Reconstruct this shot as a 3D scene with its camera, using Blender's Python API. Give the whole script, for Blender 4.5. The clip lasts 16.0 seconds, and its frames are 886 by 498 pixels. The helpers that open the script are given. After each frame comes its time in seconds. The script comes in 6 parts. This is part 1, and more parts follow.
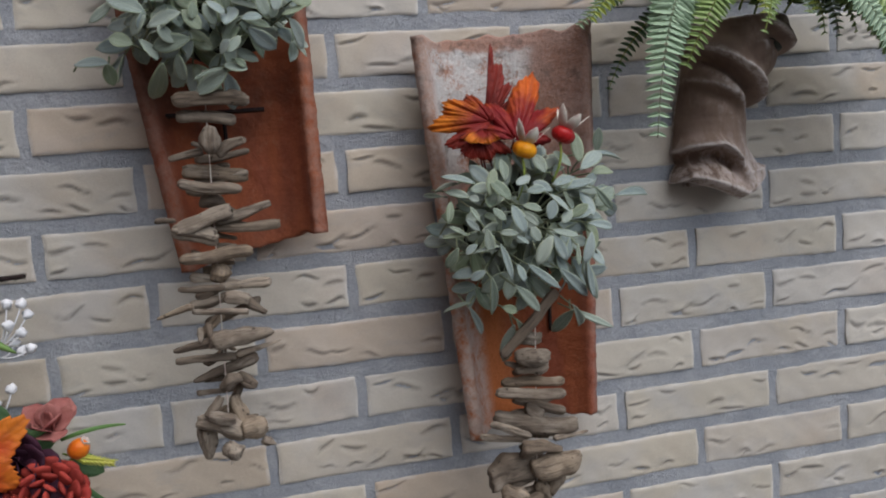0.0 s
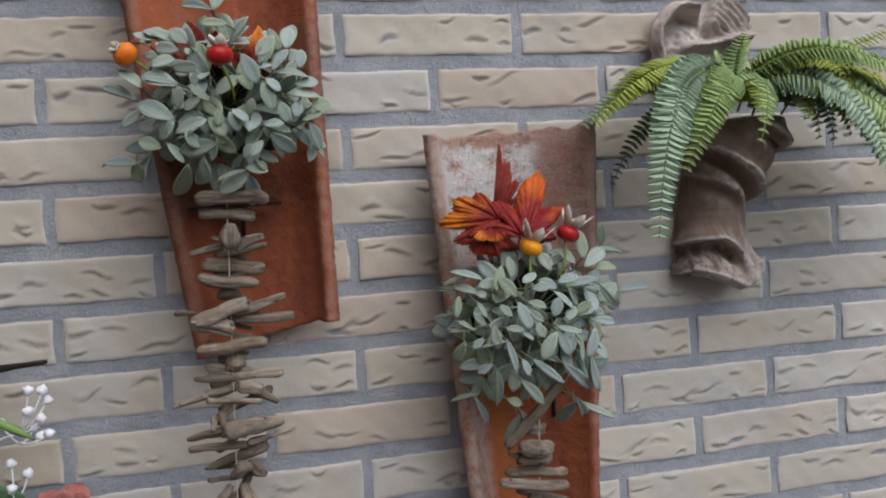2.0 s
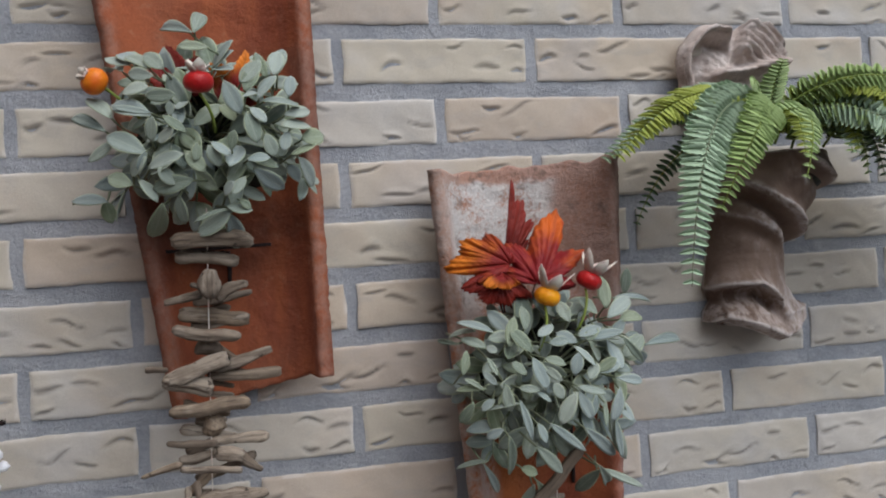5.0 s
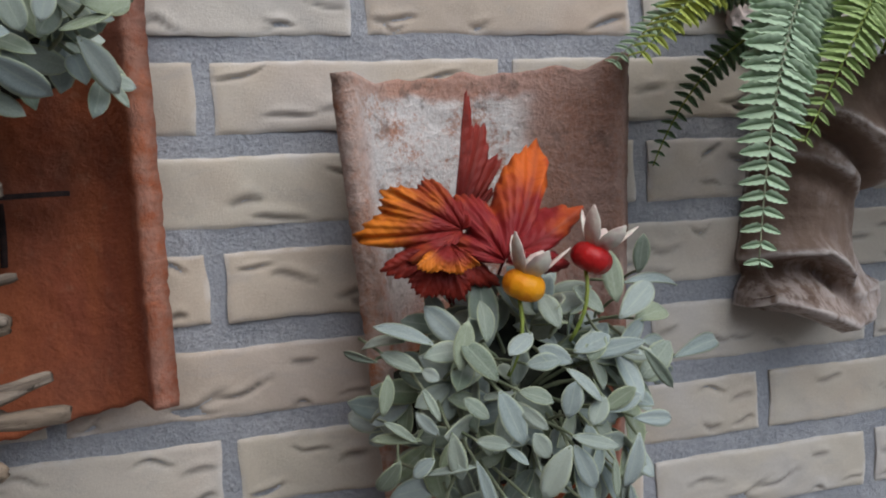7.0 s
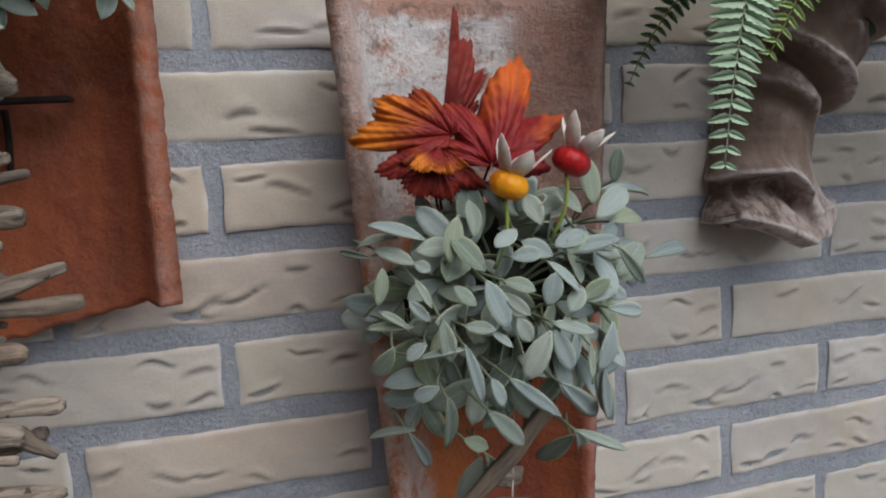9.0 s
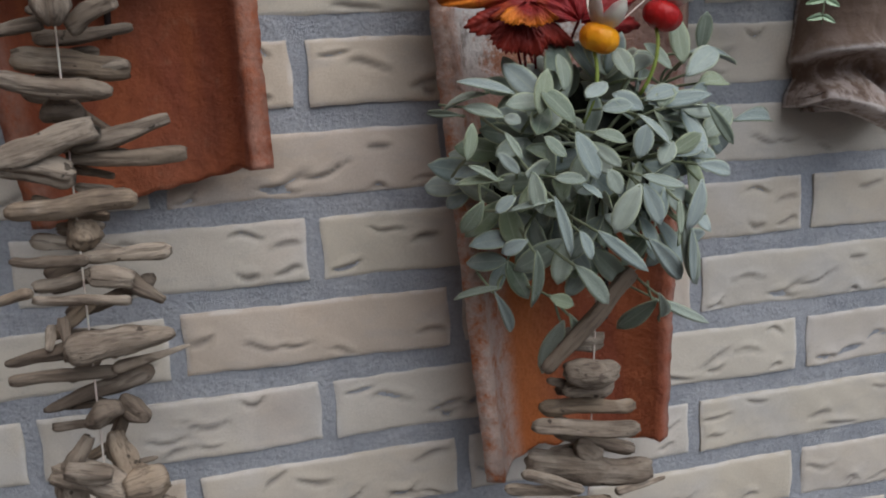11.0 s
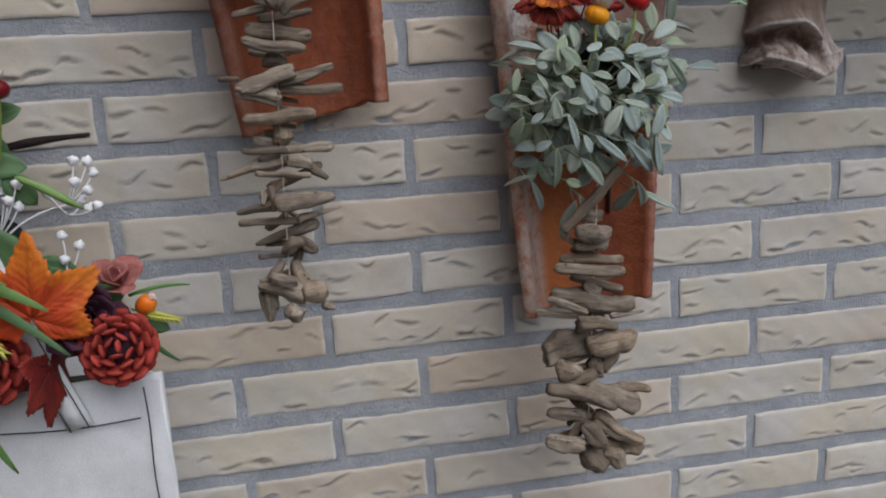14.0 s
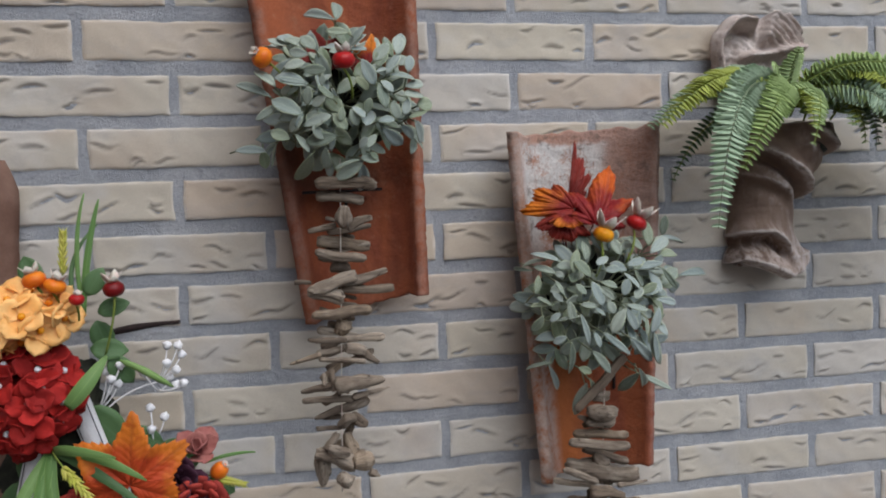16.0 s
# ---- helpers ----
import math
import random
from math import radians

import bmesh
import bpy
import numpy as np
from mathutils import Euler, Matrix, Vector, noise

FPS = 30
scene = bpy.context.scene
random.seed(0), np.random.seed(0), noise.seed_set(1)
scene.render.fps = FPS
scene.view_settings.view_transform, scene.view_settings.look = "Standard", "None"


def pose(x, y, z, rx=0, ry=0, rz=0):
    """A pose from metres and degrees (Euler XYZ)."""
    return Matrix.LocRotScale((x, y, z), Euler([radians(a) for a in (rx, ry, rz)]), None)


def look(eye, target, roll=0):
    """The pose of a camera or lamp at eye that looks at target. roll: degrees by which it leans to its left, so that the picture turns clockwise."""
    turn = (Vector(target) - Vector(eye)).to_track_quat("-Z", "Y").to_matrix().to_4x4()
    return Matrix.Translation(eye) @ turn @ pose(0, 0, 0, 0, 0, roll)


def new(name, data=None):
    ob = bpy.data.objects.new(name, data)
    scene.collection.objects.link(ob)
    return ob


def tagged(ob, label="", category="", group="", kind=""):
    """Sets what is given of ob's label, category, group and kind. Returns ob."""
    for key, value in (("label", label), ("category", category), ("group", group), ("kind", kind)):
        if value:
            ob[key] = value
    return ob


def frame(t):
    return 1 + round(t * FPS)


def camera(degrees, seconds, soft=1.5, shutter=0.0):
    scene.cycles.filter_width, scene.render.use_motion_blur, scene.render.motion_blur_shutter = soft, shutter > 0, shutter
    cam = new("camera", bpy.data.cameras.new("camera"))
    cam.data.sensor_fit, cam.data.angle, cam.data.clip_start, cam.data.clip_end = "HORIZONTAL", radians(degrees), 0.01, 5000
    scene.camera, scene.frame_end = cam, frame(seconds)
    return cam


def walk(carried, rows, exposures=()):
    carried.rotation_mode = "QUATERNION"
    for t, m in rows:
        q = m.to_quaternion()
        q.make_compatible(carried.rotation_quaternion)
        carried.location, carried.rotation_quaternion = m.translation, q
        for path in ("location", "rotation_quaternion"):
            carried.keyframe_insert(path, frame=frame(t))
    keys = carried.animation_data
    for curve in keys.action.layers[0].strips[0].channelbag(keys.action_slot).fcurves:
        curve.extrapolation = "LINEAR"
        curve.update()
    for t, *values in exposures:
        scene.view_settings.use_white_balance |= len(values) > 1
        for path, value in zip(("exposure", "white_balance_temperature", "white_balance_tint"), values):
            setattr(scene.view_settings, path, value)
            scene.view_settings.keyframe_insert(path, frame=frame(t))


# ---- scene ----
cam = camera(61.1, 16.0, soft=2.0)
PATH = [
    (0, (-0.076, -0.881, 1.546), (0.34, 1.065, 1.351), -4.7),
    (0.5, (-0.079, -0.89, 1.542), (0.333, 1.057, 1.343), -4.7),
    (1, (-0.083, -0.891, 1.558), (0.342, 1.054, 1.365), -4.4),
    (1.5, (-0.088, -0.896, 1.586), (0.341, 1.053, 1.463), -3.5),
    (2, (-0.081, -0.905, 1.596), (0.332, 1.05, 1.529), -3.7),
    (2.5, (-0.078, -0.912, 1.613), (0.343, 1.043, 1.593), -3.8),
    (3, (-0.082, -0.918, 1.622), (0.357, 1.032, 1.675), -4.1),
    (3.2, (-0.082, -0.92, 1.623), (0.358, 1.029, 1.708), -4.4),
    (5.3, (-0.039, -0.779, 1.609), (0.32, 1.188, 1.582), -3.3),
    (5.5, (-0.023, -0.743, 1.621), (0.32, 1.227, 1.557), -3.3),
    (6, (-0.002, -0.659, 1.628), (0.38, 1.302, 1.529), -3.1),
    (6.5, (0.013, -0.596, 1.625), (0.461, 1.349, 1.493), -2.9),
    (7, (0.026, -0.548, 1.622), (0.517, 1.383, 1.46), -3.1),
    (7.5, (0.029, -0.526, 1.617), (0.545, 1.397, 1.432), -3.1),
    (8, (0.023, -0.533, 1.608), (0.552, 1.384, 1.39), -3.3),
    (8.5, (0.015, -0.556, 1.596), (0.558, 1.355, 1.367), -3.5),
    (9, (0.005, -0.578, 1.59), (0.559, 1.325, 1.32), -2.8),
    (9.5, (-0.001, -0.579, 1.569), (0.528, 1.326, 1.267), -2.5),
    (10, (-0.011, -0.579, 1.554), (0.48, 1.329, 1.208), -2.8),
    (10.2, (-0.016, -0.578, 1.551), (0.466, 1.327, 1.179), -2.7),
    (12.3, (-0.049, -0.652, 1.482), (0.278, 1.282, 1.089), -4.8),
    (12.5, (-0.056, -0.669, 1.474), (0.265, 1.263, 1.065), -4.8),
    (13, (-0.065, -0.711, 1.468), (0.225, 1.216, 1.017), -4.8),
    (13.5, (-0.081, -0.79, 1.482), (0.214, 1.139, 1.044), -4.2),
    (14, (-0.11, -0.872, 1.498), (0.206, 1.062, 1.097), -3.5),
    (14.5, (-0.13, -0.92, 1.524), (0.18, 1.024, 1.173), -2.7),
    (15, (-0.148, -0.963, 1.551), (0.189, 0.992, 1.292), -2.0),
    (15.5, (-0.165, -0.985, 1.576), (0.181, 0.974, 1.369), -1.9),
    (16, (-0.172, -0.997, 1.591), (0.177, 0.97, 1.51), -2.2),
]
EXPOSURES = tuple((t, stops, 6400, 10) for t, stops in ((0, -0.26), (3.2, -0.12), (5.3, -0.14), (10.2, -0.18), (12.3, -0.30), (13.5, -0.30), (16, -0.17)))
walk(cam, [(t, look(eye, target, roll)) for t, eye, target, roll in PATH], EXPOSURES)

# ---- world, sun, exposure ----
world = bpy.data.worlds.new("overcast_sky")
scene.world = world
world.use_nodes = True
wn = world.node_tree.nodes
sky = wn.new("ShaderNodeTexSky")
sky.sky_type = "NISHITA"
sky.sun_disc = False
sky.sun_elevation, sky.sun_rotation = radians(62), radians(150)
sky.air_density, sky.dust_density = 1.0, 3.0
world.node_tree.links.new(sky.outputs[0], wn["Background"].inputs[0])
wn["Background"].inputs[1].default_value = 0.150

sun_data = bpy.data.lights.new("sun", "SUN")
sun_data.energy, sun_data.angle, sun_data.color = 2.6, radians(60), (0.965, 0.99, 1.02)
sun = new("sun", sun_data)
sun.matrix_world = look((0.9, -2.3, 3.9), (0, 0, 1.5))


# ---- materials ----
class Nodes:
    """A small wrapper that chains shader nodes."""

    def __init__(self, name, rough=0.8):
        self.mat = bpy.data.materials.new(name)
        self.mat.use_nodes = True
        self.n, self.l = self.mat.node_tree.nodes, self.mat.node_tree.links
        self.bsdf = self.n["Principled BSDF"]
        self.bsdf.inputs["Roughness"].default_value = rough
        self.bsdf.inputs["Specular IOR Level"].default_value = 0.25
        self.tc = self.n.new("ShaderNodeTexCoord")
        self.rnd = self.n.new("ShaderNodeObjectInfo").outputs["Random"]

    def put(self, sock, value):
        if hasattr(value, "is_output"):
            self.l.new(value, sock)
        else:
            sock.default_value = value

    def coords(self, scale=(1, 1, 1), shift=False):
        m = self.n.new("ShaderNodeMapping")
        self.l.new(self.tc.outputs["Object"], m.inputs["Vector"])
        m.inputs["Scale"].default_value = scale
        if shift:
            c = self.n.new("ShaderNodeCombineXYZ")
            for i, k in enumerate((37.0, 61.0, 83.0)):
                self.l.new(self.math("MULTIPLY", self.rnd, k), c.inputs[i])
            self.l.new(c.outputs[0], m.inputs["Location"])
        return m.outputs[0]

    def uv(self):
        s = self.n.new("ShaderNodeSeparateXYZ")
        self.l.new(self.tc.outputs["UV"], s.inputs[0])
        return s.outputs[0], s.outputs[1]

    def noise(self, vec, scale, detail=4, rough=0.55, distort=0.0):
        t = self.n.new("ShaderNodeTexNoise")
        self.l.new(vec, t.inputs["Vector"])
        t.inputs["Scale"].default_value, t.inputs["Detail"].default_value = scale, detail
        t.inputs["Roughness"].default_value, t.inputs["Distortion"].default_value = rough, distort
        return t.outputs[0]

    def ramp(self, fac, lo, hi):
        t = self.n.new("ShaderNodeMapRange")
        t.interpolation_type = "SMOOTHSTEP"
        self.put(t.inputs["Value"], fac)
        t.inputs["From Min"].default_value, t.inputs["From Max"].default_value = lo, hi
        return t.outputs[0]

    def math(self, op, a, b=0.0):
        t = self.n.new("ShaderNodeMath")
        t.operation = op
        self.put(t.inputs[0], a)
        self.put(t.inputs[1], b)
        return t.outputs[0]

    def mix(self, fac, a, b, mode="MIX"):
        t = self.n.new("ShaderNodeMix")
        t.data_type, t.blend_type = "RGBA", mode
        self.put(t.inputs[0], fac)
        self.put(t.inputs[6], a if hasattr(a, "is_output") else (*a, 1))
        self.put(t.inputs[7], b if hasattr(b, "is_output") else (*b, 1))
        return t.outputs[2]

    def scaled(self, col, k):
        t = self.n.new("ShaderNodeHueSaturation")
        self.put(t.inputs["Value"], k)
        self.put(t.inputs["Color"], col)
        return t.outputs[0]

    def bump(self, height, dist, strength=1.0, after=None):
        t = self.n.new("ShaderNodeBump")
        t.inputs["Distance"].default_value, t.inputs["Strength"].default_value = dist, strength
        self.l.new(height, t.inputs["Height"])
        if after:
            self.l.new(after, t.inputs["Normal"])
        return t.outputs[0]

    def done(self, col, normal=None):
        self.put(self.bsdf.inputs["Base Color"], col)
        if normal:
            self.l.new(normal, self.bsdf.inputs["Normal"])
        return self.mat


def brick_material():
    """Hand-moulded brick: sandy skin, grey clay and painted shade in the folds, paler worn arrises."""
    s = Nodes("sand_faced_brick", 0.9)
    v = s.coords(shift=True)
    long = s.coords((1, 1, 2.2), shift=True)
    base = s.mix(s.rnd, (0.50, 0.45, 0.365), (0.44, 0.40, 0.345))
    base = s.mix(s.ramp(s.noise(v, 9, 3), 0.45, 0.70), base, (0.475, 0.45, 0.415))
    base = s.mix(s.math("MULTIPLY", s.ramp(s.noise(v, 6, 2), 0.54, 0.72), 0.5), base, (0.44, 0.345, 0.265))
    other = s.math("FRACT", s.math("MULTIPLY", s.rnd, 7.31))
    base = s.mix(s.math("MULTIPLY", s.ramp(other, 0.70, 1.0), 0.5), base, (0.47, 0.36, 0.27))
    base = s.mix(s.math("MULTIPLY", s.ramp(other, 0.28, 0.0), 0.5), base, (0.53, 0.50, 0.46))
    base = s.mix(s.math("MULTIPLY", s.ramp(s.noise(long, 20, 4, 0.6, 0.6), 0.52, 0.68), 0.3), base, (0.36, 0.335, 0.315))
    # Folds are darkened in colour: painted shade over the grey clay.
    shaded = s.n.new("ShaderNodeAttribute")
    shaded.attribute_name = "fold_shade"
    shade_mix = s.math("MULTIPLY", shaded.outputs["Fac"], s.math("ADD", 0.35, s.math("MULTIPLY", s.noise(v, 90, 3), 0.9)))
    base = s.mix(s.math("MULTIPLY", shade_mix, 0.9), base, (0.15, 0.135, 0.128))
    u, w = s.uv()
    ex = s.math("MULTIPLY", s.math("ABSOLUTE", s.math("SUBTRACT", u, 0.5)), 0.210)
    ez = s.math("MULTIPLY", s.math("ABSOLUTE", s.math("SUBTRACT", w, 0.5)), 0.0495)
    arris = s.math("MAXIMUM", s.ramp(ex, 0.1005, 0.1042), s.ramp(ez, 0.0208, 0.0242))
    arris = s.math("MULTIPLY", arris, s.ramp(s.noise(v, 55, 3), 0.38, 0.62))
    base = s.mix(s.math("MULTIPLY", arris, 0.42), base, (0.62, 0.60, 0.57))
    fine = s.noise(v, 700, 3, 0.7)
    base = s.scaled(base, s.math("ADD", 0.87, s.math("MULTIPLY", fine, 0.26)))
    n = s.bump(fine, 0.0006, 0.6)
    n = s.bump(s.noise(v, 45, 4), 0.0018, 0.4, n)
    return s.done(base, n)


def mortar_material():
    s = Nodes("grey_mortar", 0.95)
    v = s.coords()
    grit = s.noise(v, 300, 4, 0.8)
    c = s.mix(s.ramp(s.noise(v, 14, 4), 0.35, 0.7), (0.295, 0.31, 0.335), (0.385, 0.395, 0.415))
    c = s.scaled(c, s.math("ADD", 0.70, s.math("MULTIPLY", grit, 0.62)))
    n = s.bump(grit, 0.0026, 1.0)
    n = s.bump(s.noise(v, 60, 4), 0.004, 0.7, n)
    return s.done(c, n)


def terracotta(name, limed):
    s = Nodes(name, 0.85)
    v = s.coords()
    streak = s.coords((1, 1, 0.25))
    c = s.mix(s.ramp(s.noise(streak, 22, 4), 0.38, 0.62), (0.225, 0.060, 0.030), (0.32, 0.092, 0.038))
    c = s.mix(s.math("MULTIPLY", s.ramp(s.noise(v, 9, 4), 0.50, 0.68), 0.75), c, (0.17, 0.07, 0.048))
    c = s.mix(s.math("MULTIPLY", s.ramp(s.noise(v, 55, 5, 0.7), 0.56, 0.70), 0.35), c, (0.36, 0.18, 0.11))
    if limed:
        sep = s.n.new("ShaderNodeSeparateXYZ")
        s.l.new(s.tc.outputs["Object"], sep.inputs[0])
        lean = s.math("SUBTRACT", sep.outputs[0], s.math("MULTIPLY", s.math("SUBTRACT", 1.697, sep.outputs[2]), 0.068))
        c = s.mix(s.math("MULTIPLY", s.math("SUBTRACT", 1.0, s.ramp(s.math("ADD", lean, s.math("MULTIPLY", s.noise(streak, 30, 3), 0.06)), 0.17, 0.22)), 0.7), c, (0.44, 0.135, 0.035))
        rim = s.math("MAXIMUM", s.math("SUBTRACT", 1.0, s.ramp(lean, 0.108, 0.130)), s.math("MULTIPLY", s.ramp(sep.outputs[0], 0.262, 0.285), 0.35))
        pale = s.math("MULTIPLY", s.ramp(s.noise(v, 60, 5, 0.75), 0.30, 0.58), rim)
        c = s.mix(s.math("MULTIPLY", pale, 0.88), c, (0.50, 0.40, 0.345))
        top = s.ramp(sep.outputs[2], 1.50, 1.58)
        c = s.mix(s.math("MULTIPLY", top, 0.65), c, (0.33, 0.20, 0.15))
        brown = s.math("MULTIPLY", s.ramp(s.math("ADD", sep.outputs[0], s.math("MULTIPLY", s.noise(v, 30, 3), 0.06)), 0.235, 0.275), top)
        c = s.mix(s.math("MULTIPLY", brown, 0.42), c, (0.235, 0.135, 0.10))
        bare = s.math("MAXIMUM", s.math("MAXIMUM", brown, s.math("MULTIPLY", s.ramp(lean, 0.108, 0.094), 0.8)), s.ramp(s.math("ADD", sep.outputs[2], s.math("MULTIPLY", s.noise(v, 60, 3), 0.02)), 1.690, 1.700))
        crust = s.math("ADD", s.math("MULTIPLY", s.noise(v, 21, 3, 0.55), 1.0), s.math("MULTIPLY", s.noise(v, 230, 5, 0.9), 1.1))
        lime = s.math("MULTIPLY", s.ramp(crust, 0.90, 1.14), s.math("MULTIPLY", top, s.math("SUBTRACT", 1.0, s.math("MULTIPLY", bare, 0.85))))
        c = s.mix(s.math("MULTIPLY", lime, 0.9), c, (0.55, 0.54, 0.52))
        soot = s.math("MULTIPLY", s.ramp(s.noise(v, 34, 5, 0.7), 0.56, 0.66), top)
        c = s.mix(s.math("MULTIPLY", soot, 0.6), c, (0.12, 0.085, 0.07))
    else:
        sep = s.n.new("ShaderNodeSeparateXYZ")
        s.l.new(s.tc.outputs["Object"], sep.inputs[0])
        lean = s.math("ADD", sep.outputs[0], s.math("MULTIPLY", s.math("SUBTRACT", sep.outputs[2], 1.474), 0.134))
        rim = s.math("MAXIMUM", s.ramp(sep.outputs[0], -0.046, -0.036), s.ramp(lean, -0.160, -0.170))
        dust = s.math("MULTIPLY", s.ramp(s.noise(v, 70, 5, 0.75), 0.32, 0.62), rim)
        c = s.mix(s.math("MULTIPLY", dust, 0.6), c, (0.30, 0.18, 0.14))
        c = s.mix(s.math("MULTIPLY", s.ramp(s.noise(v, 7, 3), 0.46, 0.66), 0.45), c, (0.135, 0.055, 0.036))
    grain = s.noise(v, 260, 4, 0.7)
    c = s.scaled(c, s.math("ADD", 0.72, s.math("MULTIPLY", grain, 0.56)))
    n = s.bump(grain, 0.0022 if limed else 0.0014, 0.9)
    n = s.bump(s.noise(v, 38, 4), 0.004 if limed else 0.002, 0.6, n)
    return s.done(c, n)


def driftwood_material():
    s = Nodes("weathered_driftwood", 0.88)
    v = s.coords(shift=True)
    grain = s.noise(s.coords((0.10, 1, 1), shift=True), 330, 4, 0.6, 0.6)
    other = s.math("FRACT", s.math("MULTIPLY", s.rnd, 5.77))
    c = s.mix(s.rnd, (0.115, 0.088, 0.066), (0.33, 0.275, 0.215))
    c = s.mix(s.math("MULTIPLY", s.ramp(other, 0.6, 1.0), 0.5), c, (0.30, 0.215, 0.135))
    c = s.mix(s.math("MULTIPLY", s.ramp(s.noise(v, 50, 4), 0.42, 0.66), 0.6), c, (0.145, 0.108, 0.080))
    c = s.mix(s.math("MULTIPLY", s.ramp(s.noise(v, 28, 3), 0.54, 0.68), 0.4), c, (0.40, 0.345, 0.28))
    c = s.mix(s.math("MULTIPLY", s.ramp(grain, 0.47, 0.66), 0.7), c, (0.075, 0.055, 0.042))
    c = s.mix(s.math("MULTIPLY", s.ramp(s.noise(v, 120, 2), 0.68, 0.72), 0.85), c, (0.04, 0.03, 0.022))
    n = s.bump(grain, 0.0018, 0.9)
    n = s.bump(s.noise(v, 110, 4), 0.0016, 0.6, n)
    return s.done(c, n)


def leaf_material(name, a, b, rim, rib, rough=0.85, sheen=0.0, dark=None):
    """Leaves: the colour runs between a and b from leaf to leaf, with a pale rim and a midrib across the leaf's own width."""
    s = Nodes(name, rough)
    u, w = s.uv()
    across = s.math("ABSOLUTE", s.math("SUBTRACT", s.math("MULTIPLY", u, 2.0), 1.0))
    c = s.mix(s.rnd, a, b)
    v = s.coords(shift=True)
    if dark:
        c = s.mix(s.math("MULTIPLY", s.ramp(s.noise(v, 45, 3), 0.45, 0.65), 0.6), c, dark)
    c = s.mix(s.math("MULTIPLY", s.ramp(across, 0.80, 1.0), 0.6), c, rim)
    c = s.mix(s.math("MULTIPLY", s.math("SUBTRACT", 1.0, s.ramp(across, 0.02, 0.09)), 0.45), c, rib)
    fine = s.noise(v, 900, 2, 0.6)
    c = s.scaled(c, s.math("ADD", 0.85, s.math("MULTIPLY", fine, 0.3)))
    s.bsdf.inputs["Sheen Weight"].default_value = sheen
    s.bsdf.inputs["Subsurface Weight"].default_value = 0.0
    n = s.bump(fine, 0.0004, 0.6)
    return s.done(c, n)


def sage_material():
    """Felted leaves: grey-green to bluish from leaf to leaf, with a yellowish rim and a soft pale midrib."""
    s = Nodes("felted_sage_leaf", 0.92)
    u, w = s.uv()
    across = s.math("ABSOLUTE", s.math("SUBTRACT", s.math("MULTIPLY", u, 2.0), 1.0))
    other = s.math("FRACT", s.math("MULTIPLY", s.rnd, 9.71))
    v = s.coords(shift=True)
    c = s.mix(s.rnd, (0.125, 0.165, 0.110), (0.335, 0.385, 0.325))
    c = s.mix(s.math("MULTIPLY", s.ramp(other, 0.35, 0.9), 0.65), c, (0.255, 0.315, 0.325))
    c = s.mix(s.math("MULTIPLY", s.ramp(other, 0.22, 0.0), 0.6), c, (0.25, 0.30, 0.155))
    c = s.mix(s.math("MULTIPLY", s.ramp(s.noise(v, 60, 3), 0.40, 0.68), 0.35), c, (0.44, 0.48, 0.45))
    c = s.mix(s.math("MULTIPLY", s.ramp(across, 0.78, 1.0), 0.55), c, (0.45, 0.50, 0.30))
    c = s.mix(s.math("MULTIPLY", s.math("SUBTRACT", 1.0, s.ramp(across, 0.02, 0.12)), 0.3), c, (0.42, 0.47, 0.38))
    side = s.math("ABSOLUTE", s.math("SUBTRACT", s.math("FRACT", s.math("SUBTRACT", s.math("MULTIPLY", w, 7.0), s.math("MULTIPLY", across, 1.4))), 0.5))
    fine = s.noise(v, 900, 2, 0.6)
    c = s.scaled(c, s.math("ADD", 0.85, s.math("MULTIPLY", fine, 0.3)))
    s.bsdf.inputs["Sheen Weight"].default_value = 0.12
    n = s.bump(fine, 0.0004, 0.6)
    n = s.bump(side, 0.0004, 0.15, n)
    return s.done(c, n)


def autumn_material(name, core, tip, blot):
    """Maple leaves: dark core, bright tips, radiating veins."""
    s = Nodes(name, 0.6)
    u, w = s.uv()
    v = s.coords(shift=True)
    wob = s.math("MULTIPLY", s.math("SUBTRACT", s.noise(v, 38, 3), 0.5), 0.9)
    out = s.ramp(s.math("ADD", w, wob), 0.30, 0.72)
    c = s.mix(out, core, tip)
    c = s.mix(s.math("MULTIPLY", s.ramp(s.noise(v, 80, 4), 0.56, 0.68), 0.5), c, blot)
    vein = s.math("ABSOLUTE", s.math("SUBTRACT", s.math("FRACT", s.math("MULTIPLY", u, 5.0)), 0.5))
    c = s.mix(s.math("MULTIPLY", s.math("SUBTRACT", 1.0, s.ramp(vein, 0.0, 0.06)), 0.30), c, (0.10, 0.02, 0.012))
    rib = s.math("ABSOLUTE", s.math("SUBTRACT", s.math("FRACT", s.math("SUBTRACT", s.math("MULTIPLY", w, 9.0), s.math("MULTIPLY", vein, 5.0))), 0.5))
    c = s.mix(s.math("MULTIPLY", s.math("SUBTRACT", 1.0, s.ramp(rib, 0.0, 0.10)), 0.16), c, (0.10, 0.02, 0.012))
    n = s.bump(vein, 0.0014, 0.6)
    n = s.bump(rib, 0.0012, 0.5, n)
    n = s.bump(s.noise(v, 240, 3), 0.0008, 0.7, n)
    return s.done(c, n)


